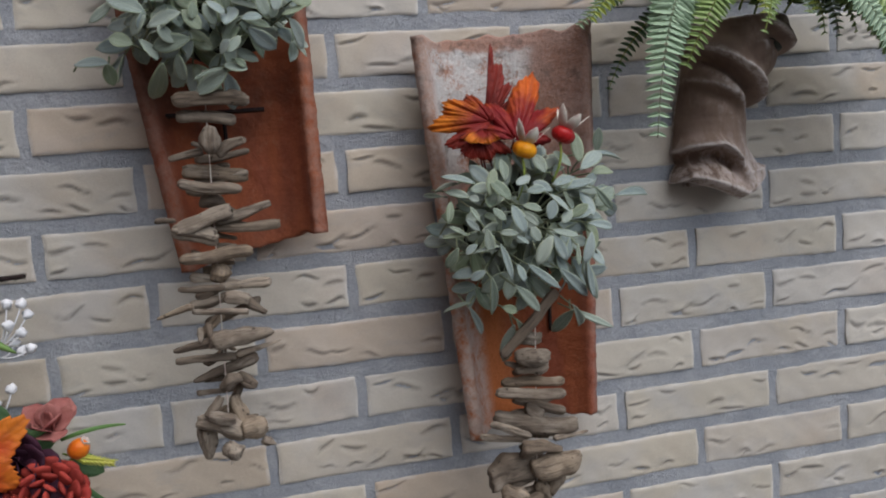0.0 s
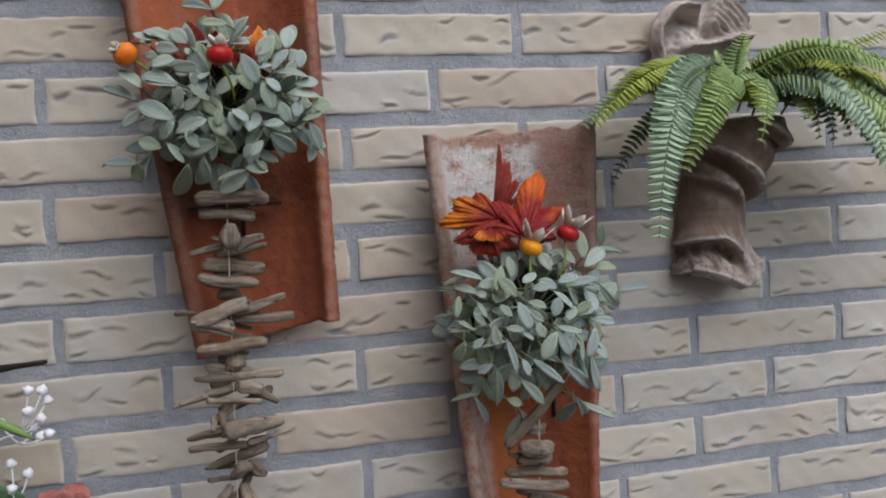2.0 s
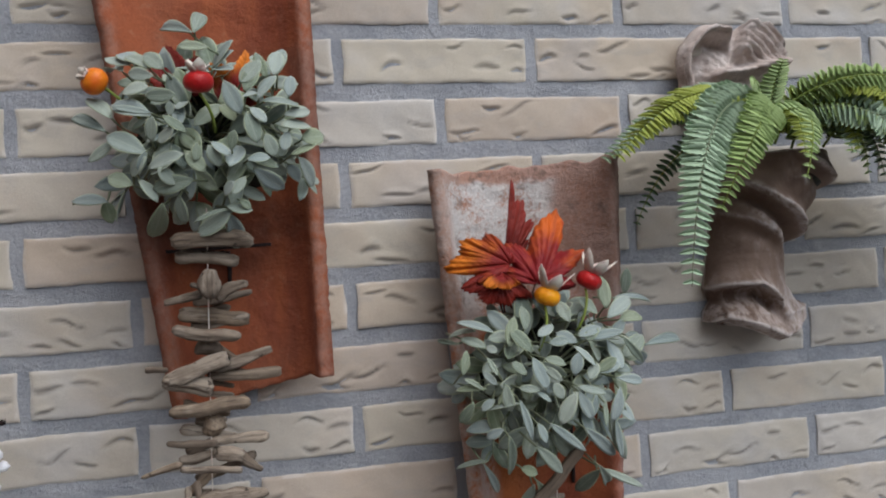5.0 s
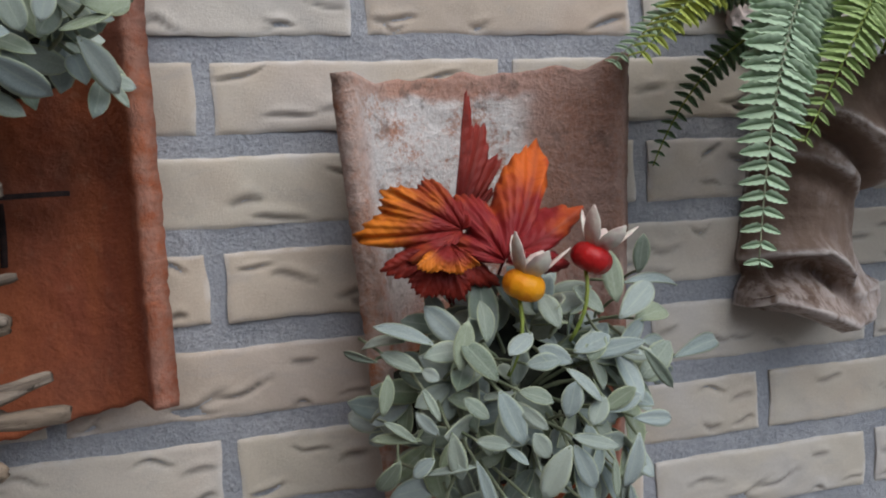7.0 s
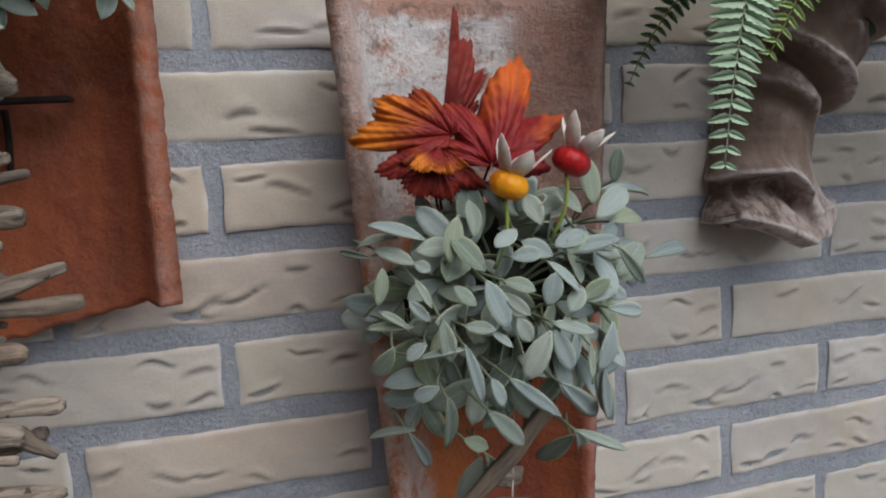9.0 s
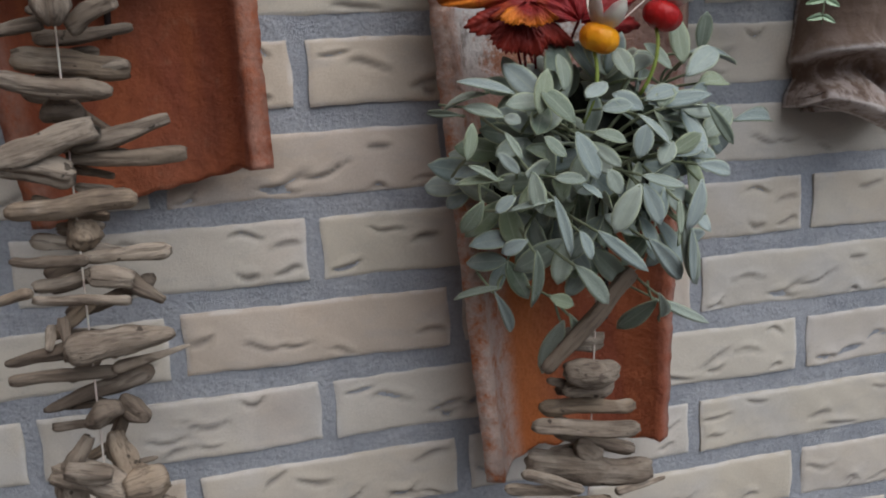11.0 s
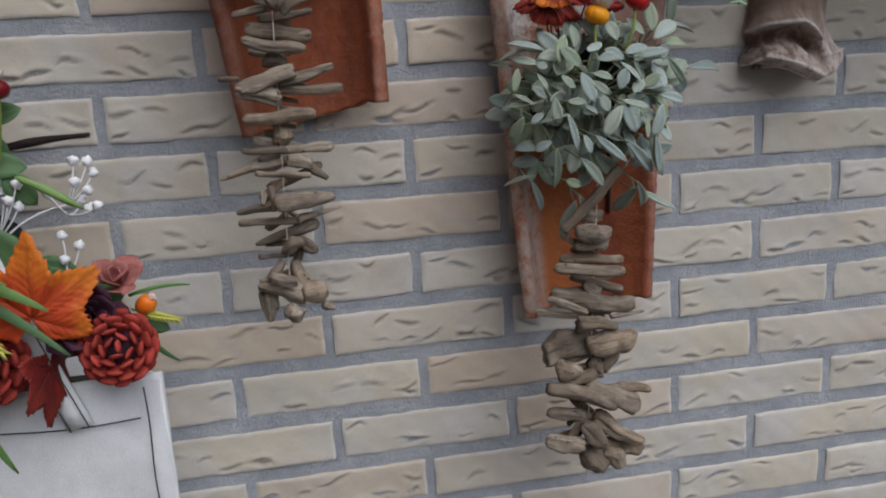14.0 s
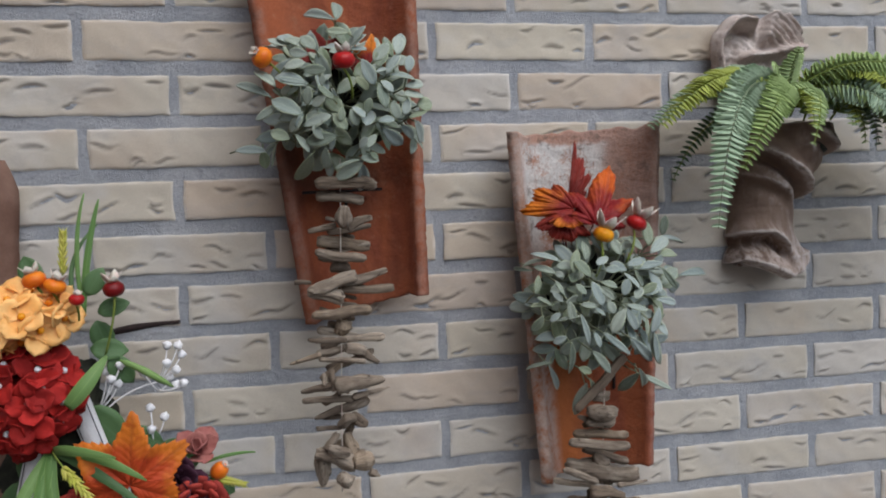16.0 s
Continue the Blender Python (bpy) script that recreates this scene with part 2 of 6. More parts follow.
def plain(name, a, b, scale=40, rough=0.7, grain=300, relief=0.0008, rnd=0.0):
    s = Nodes(name, rough)
    v = s.coords(shift=True)
    c = s.mix(s.ramp(s.noise(v, scale, 4), 0.35, 0.68), a, b)
    if rnd:
        c = s.scaled(c, s.math("ADD", 1.0 - rnd / 2, s.math("MULTIPLY", s.rnd, rnd)))
    g = s.noise(v, grain, 4, 0.65)
    c = s.scaled(c, s.math("ADD", 0.86, s.math("MULTIPLY", g, 0.28)))
    return s.done(c, s.bump(g, relief, 0.8))


def clay_material():
    s = Nodes("stained_clay", 0.8)
    v = s.coords()
    c = s.mix(s.ramp(s.noise(v, 12, 4), 0.36, 0.66), (0.115, 0.074, 0.055), (0.225, 0.157, 0.12))
    c = s.mix(s.math("MULTIPLY", s.ramp(s.noise(s.coords((1, 1, 0.35)), 60, 5, 0.7), 0.54, 0.70), 0.28), c, (0.36, 0.28, 0.235))
    sep = s.n.new("ShaderNodeSeparateXYZ")
    s.l.new(s.tc.outputs["Object"], sep.inputs[0])
    # Paler patches over the foot, fading out above it.
    foot_pale = s.math("MULTIPLY", s.ramp(s.noise(s.coords((2.2, 1, 0.5)), 42, 5, 0.7), 0.44, 0.60), s.ramp(sep.outputs[2], 1.585, 1.535))
    c = s.mix(s.math("MULTIPLY", foot_pale, 0.6), c, (0.52, 0.44, 0.40))
    geo = s.n.new("ShaderNodeNewGeometry")
    edge = s.math("MULTIPLY", s.ramp(geo.outputs["Pointiness"], 0.503, 0.54), s.ramp(s.noise(v, 90, 4, 0.7), 0.35, 0.6))
    c = s.mix(s.math("MULTIPLY", edge, 0.85), c, (0.58, 0.53, 0.50))
    worn = s.n.new("ShaderNodeAttribute")
    worn.attribute_name = "worn"
    scuff = s.math("MULTIPLY", worn.outputs["Fac"], s.ramp(s.noise(s.coords((2.0, 1, 1)), 75, 4, 0.7), 0.34, 0.60))
    c = s.mix(s.math("MULTIPLY", scuff, 0.85), c, (0.56, 0.50, 0.47))
    g = s.noise(v, 220, 4, 0.7)
    n = s.bump(g, 0.0012, 0.8)
    n = s.bump(s.noise(v, 30, 4), 0.006, 0.6, n)
    return s.done(c, n)


BRICK, MORTAR = brick_material(), mortar_material()
TERRA, TERRA_LIMED = terracotta("red_terracotta", False), terracotta("limed_terracotta", True)
DRIFT = driftwood_material()
CLAY = clay_material()
SAGE = sage_material()
FERN = leaf_material("fern_leaf", (0.29, 0.40, 0.14), (0.37, 0.48, 0.22), (0.36, 0.48, 0.20), (0.34, 0.44, 0.24), 0.5)
FERN_BLUE = leaf_material("bluish_fern_leaf", (0.31, 0.43, 0.28), (0.40, 0.51, 0.38), (0.40, 0.51, 0.34), (0.30, 0.41, 0.26), 0.5)
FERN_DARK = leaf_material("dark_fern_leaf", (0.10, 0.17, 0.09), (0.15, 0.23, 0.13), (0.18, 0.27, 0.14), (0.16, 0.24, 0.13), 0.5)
FERN_GOLD = leaf_material("yellowish_fern_leaf", (0.33, 0.39, 0.07), (0.38, 0.44, 0.10), (0.42, 0.47, 0.13), (0.25, 0.33, 0.09), 0.5)
GREEN = leaf_material("dark_green_leaf", (0.045, 0.09, 0.035), (0.08, 0.15, 0.06), (0.10, 0.18, 0.07), (0.10, 0.17, 0.08), 0.5)
GRASS = leaf_material("grass_blade", (0.075, 0.165, 0.04), (0.14, 0.235, 0.075), (0.2, 0.32, 0.1), (0.2, 0.32, 0.1), 0.5)
AUTUMN = autumn_material("orange_red_maple", (0.19, 0.014, 0.012), (0.60, 0.17, 0.015), (0.30, 0.03, 0.01))
AUTUMN_CRIMSON = autumn_material("crimson_maple", (0.20, 0.012, 0.014), (0.50, 0.095, 0.010), (0.26, 0.020, 0.012))
AUTUMN_DARK = autumn_material("dark_red_maple", (0.12, 0.009, 0.007), (0.20, 0.018, 0.01), (0.08, 0.008, 0.006))
AUTUMN_ORANGE = autumn_material("orange_maple", (0.42, 0.05, 0.012), (0.55, 0.15, 0.014), (0.38, 0.06, 0.01))
STEM = plain("sage_stem", (0.17, 0.20, 0.12), (0.24, 0.26, 0.17))
GREEN_STEM = plain("green_stem", (0.16, 0.22, 0.04), (0.24, 0.28, 0.06))
# Near-black: painted inner shade of the plants, also colours both fillings.
NEAR_BLACK = plain("near_black_fill", (0.012, 0.014, 0.010), (0.03, 0.034, 0.022), 90)
ORANGE = plain("orange_berry_skin", (0.72, 0.20, 0.012), (0.66, 0.12, 0.012), 60, 0.35)
YELLOW = plain("yellow_berry_skin", (0.78, 0.32, 0.01), (0.70, 0.20, 0.01), 60, 0.35)
RED = plain("red_berry_skin", (0.42, 0.014, 0.014), (0.30, 0.008, 0.01), 60, 0.3)
WINE = plain("wine_red_berry_skin", (0.13, 0.006, 0.008), (0.20, 0.010, 0.010), 60, 0.3)
CALYX = plain("dry_calyx", (0.62, 0.59, 0.50), (0.55, 0.42, 0.38), 90, 0.85)
WHITE = plain("white_plastic", (0.78, 0.78, 0.79), (0.70, 0.70, 0.72), 60, 0.6)
FELT = plain("white_washed_canvas", (0.72, 0.72, 0.73), (0.60, 0.60, 0.61), 14, 0.95, 500, 0.0008)
STITCH = plain("dark_thread", (0.03, 0.03, 0.035), (0.06, 0.06, 0.06))
PETAL_RED = plain("red_fabric_petal", (0.37, 0.017, 0.013), (0.26, 0.010, 0.009), 50, 0.75, rnd=0.5)
PETAL_GOLD = plain("yellow_fabric_petal", (0.88, 0.52, 0.20), (0.82, 0.40, 0.11), 40, 0.75, rnd=0.3)
PETAL_PINK = plain("dusty_pink_petal", (0.36, 0.14, 0.12), (0.28, 0.09, 0.08), 40, 0.8, rnd=0.3)
PLUM = plain("plum_petal", (0.035, 0.010, 0.022), (0.06, 0.018, 0.035), 40, 0.7, rnd=0.4)
CONE = plain("red_stained_cone_scale", (0.34, 0.045, 0.032), (0.24, 0.026, 0.020), 70, 0.75, rnd=0.5)
FUZZ = plain("dark_bristle", (0.015, 0.010, 0.010), (0.03, 0.018, 0.016), 200, 0.9)
OLDWOOD = plain("weathered_brown_wood", (0.13, 0.07, 0.05), (0.20, 0.12, 0.09), 18, 0.85)
EAR = plain("yellow_green_wheat", (0.40, 0.42, 0.06), (0.50, 0.46, 0.12), 80, 0.7)
STEEL = plain("zinc_steel", (0.55, 0.55, 0.56), (0.48, 0.48, 0.5), 90, 0.35)
STEEL.node_tree.nodes["Principled BSDF"].inputs["Metallic"].default_value = 0.9
GROUND_GREY = plain("ground_grey", (0.12, 0.118, 0.115), (0.17, 0.165, 0.16), 8, 0.9)
# Colour of the two added walls that block sky light.
BLOCK_BROWN = plain("blocker_brown", (0.20, 0.16, 0.14), (0.28, 0.22, 0.19), 8, 0.9)


# ---- building helpers ----
def mesh_of(name, bm, material, smooth=True):
    me = bpy.data.meshes.new(name)
    bm.normal_update()
    bm.to_mesh(me)
    bm.free()
    me.materials.append(material)
    if smooth:
        for p in me.polygons:
            p.use_smooth = True
    return me


def part(name, bm, material, parent, label="", smooth=True):
    ob = new(name, mesh_of(name, bm, material, smooth))
    ob.parent = parent
    if label:
        tagged(ob, label)
    return ob


def piece(name, me, m, parent):
    """One more object on a mesh that alike pieces share."""
    ob = new(name, me)
    ob.parent = parent
    ob.matrix_basis = m
    return ob


def thing(name, label, category, at=(0, 0, 0), group="", kind=""):
    """An empty at a thing's base; its parts are laid out in the world's own coordinates."""
    ob = new(name)
    ob.empty_display_size = 0.02
    return tagged(ob, label, category, group, kind)


def box(bm, x0, x1, y0, y1, z0, z1):
    v = [bm.verts.new((x, y, z)) for z in (z0, z1) for y in (y0, y1) for x in (x0, x1)]
    for f in ((0, 1, 5, 4), (1, 3, 7, 5), (3, 2, 6, 7), (2, 0, 4, 6), (4, 5, 7, 6), (0, 2, 3, 1)):
        bm.faces.new([v[i] for i in f])


def thicken(bm, thickness):
    bm.normal_update()
    bmesh.ops.solidify(bm, geom=bm.faces[:], thickness=thickness)


def tube(bm, points, radii, sides=8, jitter=0.0, seed=0.0, flat=1.0):
    """A closed tube along points, with its own radius at each; jitter makes it knotty, flat squeezes it in depth."""
    pts = [Vector(p) for p in points]
    rings = []
    for i, p in enumerate(pts):
        d = (pts[min(i + 1, len(pts) - 1)] - pts[max(i - 1, 0)]).normalized()
        side = d.cross(Vector((0, 1, 0)))
        side = side.normalized() if side.length > 1e-4 else Vector((1, 0, 0))
        up = side.cross(d).normalized()
        ring = []
        for k in range(sides):
            a = 2 * math.pi * k / sides
            r = radii[i]
            if jitter:
                r *= 1 + jitter * noise.noise(Vector((math.cos(a) * 1.3 + seed, i * 0.55, math.sin(a) * 1.3 + seed * 0.7))) * 1.6
            ring.append(bm.verts.new(p + side * (math.cos(a) * r) + up * (math.sin(a) * r * flat)))
        rings.append(ring)
    for a, b in zip(rings, rings[1:]):
        for k in range(sides):
            bm.faces.new((a[k], a[(k + 1) % sides], b[(k + 1) % sides], b[k]))
    bm.faces.new(rings[0][::-1])
    bm.faces.new(rings[-1])


def bezier(p0, p1, p2, n):
    p0, p1, p2 = Vector(p0), Vector(p1), Vector(p2)
    return [(1 - t) ** 2 * p0 + 2 * t * (1 - t) * p1 + t * t * p2 for t in (i / (n - 1) for i in range(n))]


def aim(base, way, face, scale=1.0, twist=0.0):
    """A pose whose y runs along way and whose z looks towards face."""
    y = Vector(way).normalized()
    f = Vector(face)
    x = y.cross(f)
    x = x.normalized() if x.length > 1e-4 else Vector((1, 0, 0))
    z = x.cross(y)
    m = Matrix((x, y, z)).transposed().to_4x4()
    return Matrix.Translation(base) @ m @ Matrix.Rotation(twist, 4, "Y") @ Matrix.Scale(scale, 4)


def leaf_mesh(name, length, width, material, fold=0.25, curl=0.2, blunt=0.6, rows=7, cols=4, wave=0.0, seed=0):
    """A leaf that lies along +y from its stalk, faces +z, with thickness, a folded midrib and a curl."""
    bm = bmesh.new()
    uv = bm.loops.layers.uv.new("UVMap")
    rng = random.Random(seed)
    ph = rng.random() * 6
    grid, at = [], {}
    for i in range(rows + 1):
        t = i / rows
        w = width / 2 * max(0.06, math.sin(math.pi * min(1, t ** blunt)) ** 0.62) if t < 1 else width * 0.02
        w = width * 0.05 if i == 0 else w
        row = []
        for j in range(cols + 1):
            s = 2 * j / cols - 1
            z = fold * abs(s) * w - curl * length * t * t + wave * width * math.sin(5 * t + ph + 2 * s)
            v = bm.verts.new((s * w, t * length, z))
            at[v] = (j / cols, t)
            row.append(v)
        grid.append(row)
    for a, b in zip(grid, grid[1:]):
        for j in range(cols):
            f = bm.faces.new((a[j], a[j + 1], b[j + 1], b[j]))
            for lp in f.loops:
                lp[uv].uv = at[lp.vert]
    thicken(bm, width * 0.035)
    return mesh_of(name, bm, material)


# ---- the brick wall ----
P, COURSE, LONG, HIGH = 0.222, 0.067, 0.210, 0.0495
TOP = 1.45
NEAR = (-0.85, 1.20, 0.88, 2.16)


def brick_bm(bm, cx, cz, w, h, seed):
    """A plain brick outside the decorated stretch; its face stands out from the mortar."""
    nx, nz = 2, 1
    rows = []
    for j in range(nz + 1):
        row = []
        for i in range(nx + 1):
            s, t = (math.copysign(abs(q) ** 0.6, q) for q in (2 * i / nx - 1, 2 * j / nz - 1))
            x, z = s * w / 2, t * h / 2
            edge = max(abs(s) ** 30, abs(t) ** 16)
            x += 0.0011 * noise.noise(Vector((seed, z * 55, s))) * abs(s) ** 4 * 1.6
            z += 0.0013 * noise.noise(Vector((x * 38, seed, t))) * abs(t) ** 2 * 1.6
            y = 0.0013 * edge + 0.0014 * noise.noise(Vector((x * 24 + seed, z * 50, seed * 0.3)))
            row.append(bm.verts.new((cx + x, y, cz + z)))
        rows.append(row)
    for a, b in zip(rows, rows[1:]):
        for i in range(nx):
            bm.faces.new((a[i], a[i + 1], b[i + 1], b[i]))
    ring = rows[0] + [r[-1] for r in rows[1:]] + rows[-1][-2::-1] + [r[0] for r in rows[-2:0:-1]]
    ring = [bm.verts.new(v.co) for v in ring]
    back = [bm.verts.new((v.co.x, 0.012, v.co.z)) for v in ring]
    for k in range(len(ring)):
        n = (k + 1) % len(ring)
        bm.faces.new((ring[n], ring[k], back[k], back[n]))


def moulded_brick(seed):
    """A near brick, 210 x 49.5 mm: pillowed face, worn arrises, and the short curved folds of hand-moulded clay."""
    rng = random.Random(seed)
    nx, nz = 68, 24
    q = np.linspace(-1, 1, nx + 1)
    s = np.sign(q) * np.abs(q) ** 0.8
    q = np.linspace(-1, 1, nz + 1)
    t = np.sign(q) * np.abs(q) ** 0.8
    S, T = np.meshgrid(s, t)
    X, Z = S * LONG / 2, T * HIGH / 2
    ph = [rng.uniform(0, 6.28) for _ in range(8)]
    Y = 0.0016 * np.maximum(np.abs(S) ** 60, np.abs(T) ** 18)
    Y += 0.0007 * np.sin(X * 42 + ph[0] + Z * 30) + 0.0006 * np.sin(Z * 95 + ph[1] + 9 * X) + 0.0003 * np.sin(X * 160 + ph[2]) * np.sin(Z * 170 + ph[3])
    # Mask for the shade painted along each fold's pit.
    shaded = np.zeros_like(X)
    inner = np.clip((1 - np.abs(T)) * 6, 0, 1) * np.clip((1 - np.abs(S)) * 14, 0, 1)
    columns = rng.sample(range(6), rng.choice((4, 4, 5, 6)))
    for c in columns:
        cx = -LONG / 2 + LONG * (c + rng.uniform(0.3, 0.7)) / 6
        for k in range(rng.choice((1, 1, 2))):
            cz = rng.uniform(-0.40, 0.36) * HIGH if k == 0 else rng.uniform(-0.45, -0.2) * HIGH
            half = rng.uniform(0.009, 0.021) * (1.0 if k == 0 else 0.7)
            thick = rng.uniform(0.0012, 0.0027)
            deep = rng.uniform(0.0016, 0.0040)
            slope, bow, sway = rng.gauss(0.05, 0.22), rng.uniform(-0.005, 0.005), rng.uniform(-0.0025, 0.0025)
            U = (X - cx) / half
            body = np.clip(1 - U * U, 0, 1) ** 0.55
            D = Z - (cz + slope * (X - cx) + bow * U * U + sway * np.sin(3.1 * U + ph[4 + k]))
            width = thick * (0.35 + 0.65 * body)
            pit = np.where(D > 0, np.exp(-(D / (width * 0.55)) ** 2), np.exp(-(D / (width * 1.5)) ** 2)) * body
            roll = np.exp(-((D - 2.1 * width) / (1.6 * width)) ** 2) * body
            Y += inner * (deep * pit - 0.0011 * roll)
            shaded = np.maximum(shaded, inner * pit * rng.uniform(0.5, 1.0))
    X = X + 0.0007 * np.sin(Z * 130 + ph[5]) * np.abs(S) ** 6
    Z = Z + (0.0005 * np.sin(X * 60 + ph[6]) + 0.0003 * np.sin(X * 210 + ph[7])) * np.abs(T) ** 4
    face = np.stack([X, Y, Z], -1).reshape(-1, 3)
    idx = np.arange((nx + 1) * (nz + 1)).reshape(nz + 1, nx + 1)
    quads = np.stack([idx[:-1, :-1], idx[:-1, 1:], idx[1:, 1:], idx[1:, :-1]], -1).reshape(-1, 4).tolist()
    ring = idx[0].tolist() + idx[1:, -1].tolist() + idx[-1, -2::-1].tolist() + idx[-2:0:-1, 0].tolist()
    rim = face[ring]
    back = rim.copy()
    back[:, 1] = 0.012
    n0, m = len(face), len(ring)
    for k in range(m):
        j = (k + 1) % m
        quads.append([n0 + j, n0 + k, n0 + m + k, n0 + m + j])
    verts = np.concatenate([face, rim, back])
    me = bpy.data.meshes.new("brick")
    me.from_pydata(verts.tolist(), [], quads)
    attr = me.attributes.new("fold_shade", "FLOAT", "POINT")
    attr.data.foreach_set("value", np.concatenate([shaded.ravel(), np.zeros(2 * m)]).astype(np.float32))
    layer = me.uv_layers.new(name="UVMap")
    loops = np.empty(len(me.loops), dtype=np.int32)
    me.loops.foreach_get("vertex_index", loops)
    uv = np.stack([verts[loops, 0] / LONG + 0.5, verts[loops, 2] / HIGH + 0.5], -1)
    layer.data.foreach_set("uv", uv.ravel().astype(np.float32))
    me.polygons.foreach_set("use_smooth", np.ones(len(me.polygons), dtype=bool))
    me.materials.append(BRICK)
    me.update()
    return me


def build_wall():
    bm = bmesh.new()
    x0, x1, z0, z1 = -3.2, 3.2, 0.0, 3.0
    box(bm, x0, x1, 0.0027, 0.22, z0, z1)
    wall = new("wall_north", mesh_of("wall_north", bm, MORTAR, False))
    tagged(wall, "pale yellow brick wall with recessed grey mortar joints", "wall", kind="structure")
    far = bmesh.new()
    for k in range(-22, 22):
        top = TOP - k * COURSE
        if top - HIGH < 0.01 or top > 2.99:
            continue
        shift = 0.0 if k % 2 == 0 else 0.5
        for n in range(-14, 14):
            cx, cz = (n + shift + 0.5) * P, top - HIGH / 2
            if abs(cx) > 3.05:
                continue
            seed = k * 3.7 + n * 1.31
            if NEAR[0] < cx < NEAR[1] and NEAR[2] < cz < NEAR[3]:
                dz, dx = 0.0008 * math.sin(seed * 9), 0.001 * math.sin(seed * 5)
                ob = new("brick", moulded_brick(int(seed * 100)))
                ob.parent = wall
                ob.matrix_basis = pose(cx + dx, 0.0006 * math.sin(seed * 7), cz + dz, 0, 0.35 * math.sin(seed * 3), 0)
            else:
                brick_bm(far, cx, cz, LONG, HIGH, seed)
    rest = part("bricks", far, BRICK, wall)
    tagged(rest, kind="stuff")


def build_ground():
    # Ground is out of view; its grey sets how much light bounces up.
    bm = bmesh.new()
    box(bm, -200, 200, -200, 0.22, -0.1, 0.0)
    tagged(new("ground", mesh_of("ground", bm, GROUND_GREY, False)), "unseen grey ground added for bounced light", "ground", kind="structure")


def build_opposite():
    # Unseen wall, added behind the camera to cut frontal light.
    bm = bmesh.new()
    box(bm, -9, 1.6, -4.6, -4.35, 0.0, 2.6)
    tagged(new("wall_south", mesh_of("wall_south", bm, BLOCK_BROWN, False)), "plain unseen wall added to block low sky light", "wall", kind="structure")


def build_side():
    """Added unseen on the left: blocks sky light so that side turns darker."""
    bm = bmesh.new()
    box(bm, -1.3, -1.05, -4.346, -0.004, 0.0, 5.2)
    tagged(new("wall_west", mesh_of("wall_west", bm, BLOCK_BROWN, False)), "plain unseen wall added to block sky light from the left", "wall", kind="structure")


build_side()
build_wall()
build_ground()
build_opposite()


# ---- terracotta roof tiles ----
def roof_tile(material, top, bottom, left, right, depth, label, seed):
    """A tapered trough tile hung upright: concave side out, thick broken rims.
    top, bottom: z at its left and right edge; left, right: x at its top and bottom; depth: how far each rim stands out."""
    tile = thing("terracotta_roof_tile", label, "roof tile", group="roof tiles on the wall")
    bm = bmesh.new()
    nu, nv, thick = 40, 150, 0.0145
    front, back = [], []
    for j in range(nv + 1):
        t = j / nv
        l, r = left[0] + (left[1] - left[0]) * t, right[0] + (right[1] - right[0]) * t
        cx, hw = (l + r) / 2, (r - l) / 2
        fr, br = [], []
        for i in range(nu + 1):
            u = 2 * i / nu - 1
            z0 = top[0] + (top[1] - top[0]) * (u + 1) / 2
            z = z0 + (bottom[0] + (bottom[1] - bottom[0]) * (u + 1) / 2 - z0) * t
            rough = 0.0018 * noise.noise(Vector((u * 3 + seed, z * 30, 1.0))) + 0.0014 * noise.noise(Vector((u * 14, z * 110, seed)))
            rim = 1 if abs(u) > 0.9 else 0
            chip = rim * (0.0012 * noise.noise(Vector((u * 9, z * 170, seed + 4))) + 0.0012 * noise.noise(Vector((u * 5, t * 26, seed))))
            dz = (0.006 * noise.noise(Vector((u * 4.5, seed, t * 2))) + 0.0005 * noise.noise(Vector((u * 19, seed + 3, t)))) * abs(2 * t - 1) ** 8
            d, k = (depth[0], 3.6) if u < 0 else (depth[1], 3.2)
            rise = d * abs(u) ** k
            slope = k * d / hw * abs(u) ** (k - 1)
            nrm = math.sqrt(1 + slope * slope)
            nx_, ny_ = (math.copysign(slope, u) / nrm, 1 / nrm)
            x, y = cx + u * (hw - thick * 0.75), -0.020 - rise + rough
            fr.append(bm.verts.new((x + chip, y, z + dz)))
            br.append(bm.verts.new((x + nx_ * thick + chip, y + ny_ * thick, z + dz)))
        front.append(fr)
        back.append(br)
    for j in range(nv):
        for i in range(nu):
            bm.faces.new((front[j][i], front[j + 1][i], front[j + 1][i + 1], front[j][i + 1]))
            bm.faces.new((back[j][i], back[j][i + 1], back[j + 1][i + 1], back[j + 1][i]))
        bm.faces.new((front[j][0], back[j][0], back[j + 1][0], front[j + 1][0]))
        bm.faces.new((front[j][nu], front[j + 1][nu], back[j + 1][nu], back[j][nu]))
    for i in range(nu):
        bm.faces.new((front[0][i], front[0][i + 1], back[0][i + 1], back[0][i]))
        bm.faces.new((front[nv][i], back[nv][i], back[nv][i + 1], front[nv][i + 1]))
    part("body", bm, material, tile)
    return tile


tile_long = roof_tile(TERRA, (2.02, 2.02), (1.468, 1.497), (-0.252, -0.179), (-0.028, -0.027), (0.045, 0.043), "red-brown terracotta trough tile screwed upright to the brick wall", 3.0)
tile_short = roof_tile(TERRA_LIMED, (1.696, 1.708), (1.238, 1.246), (0.083, 0.115), (0.301, 0.276), (0.050, 0.036), "weathered terracotta trough tile with white lime patches on the brick wall", 8.0)


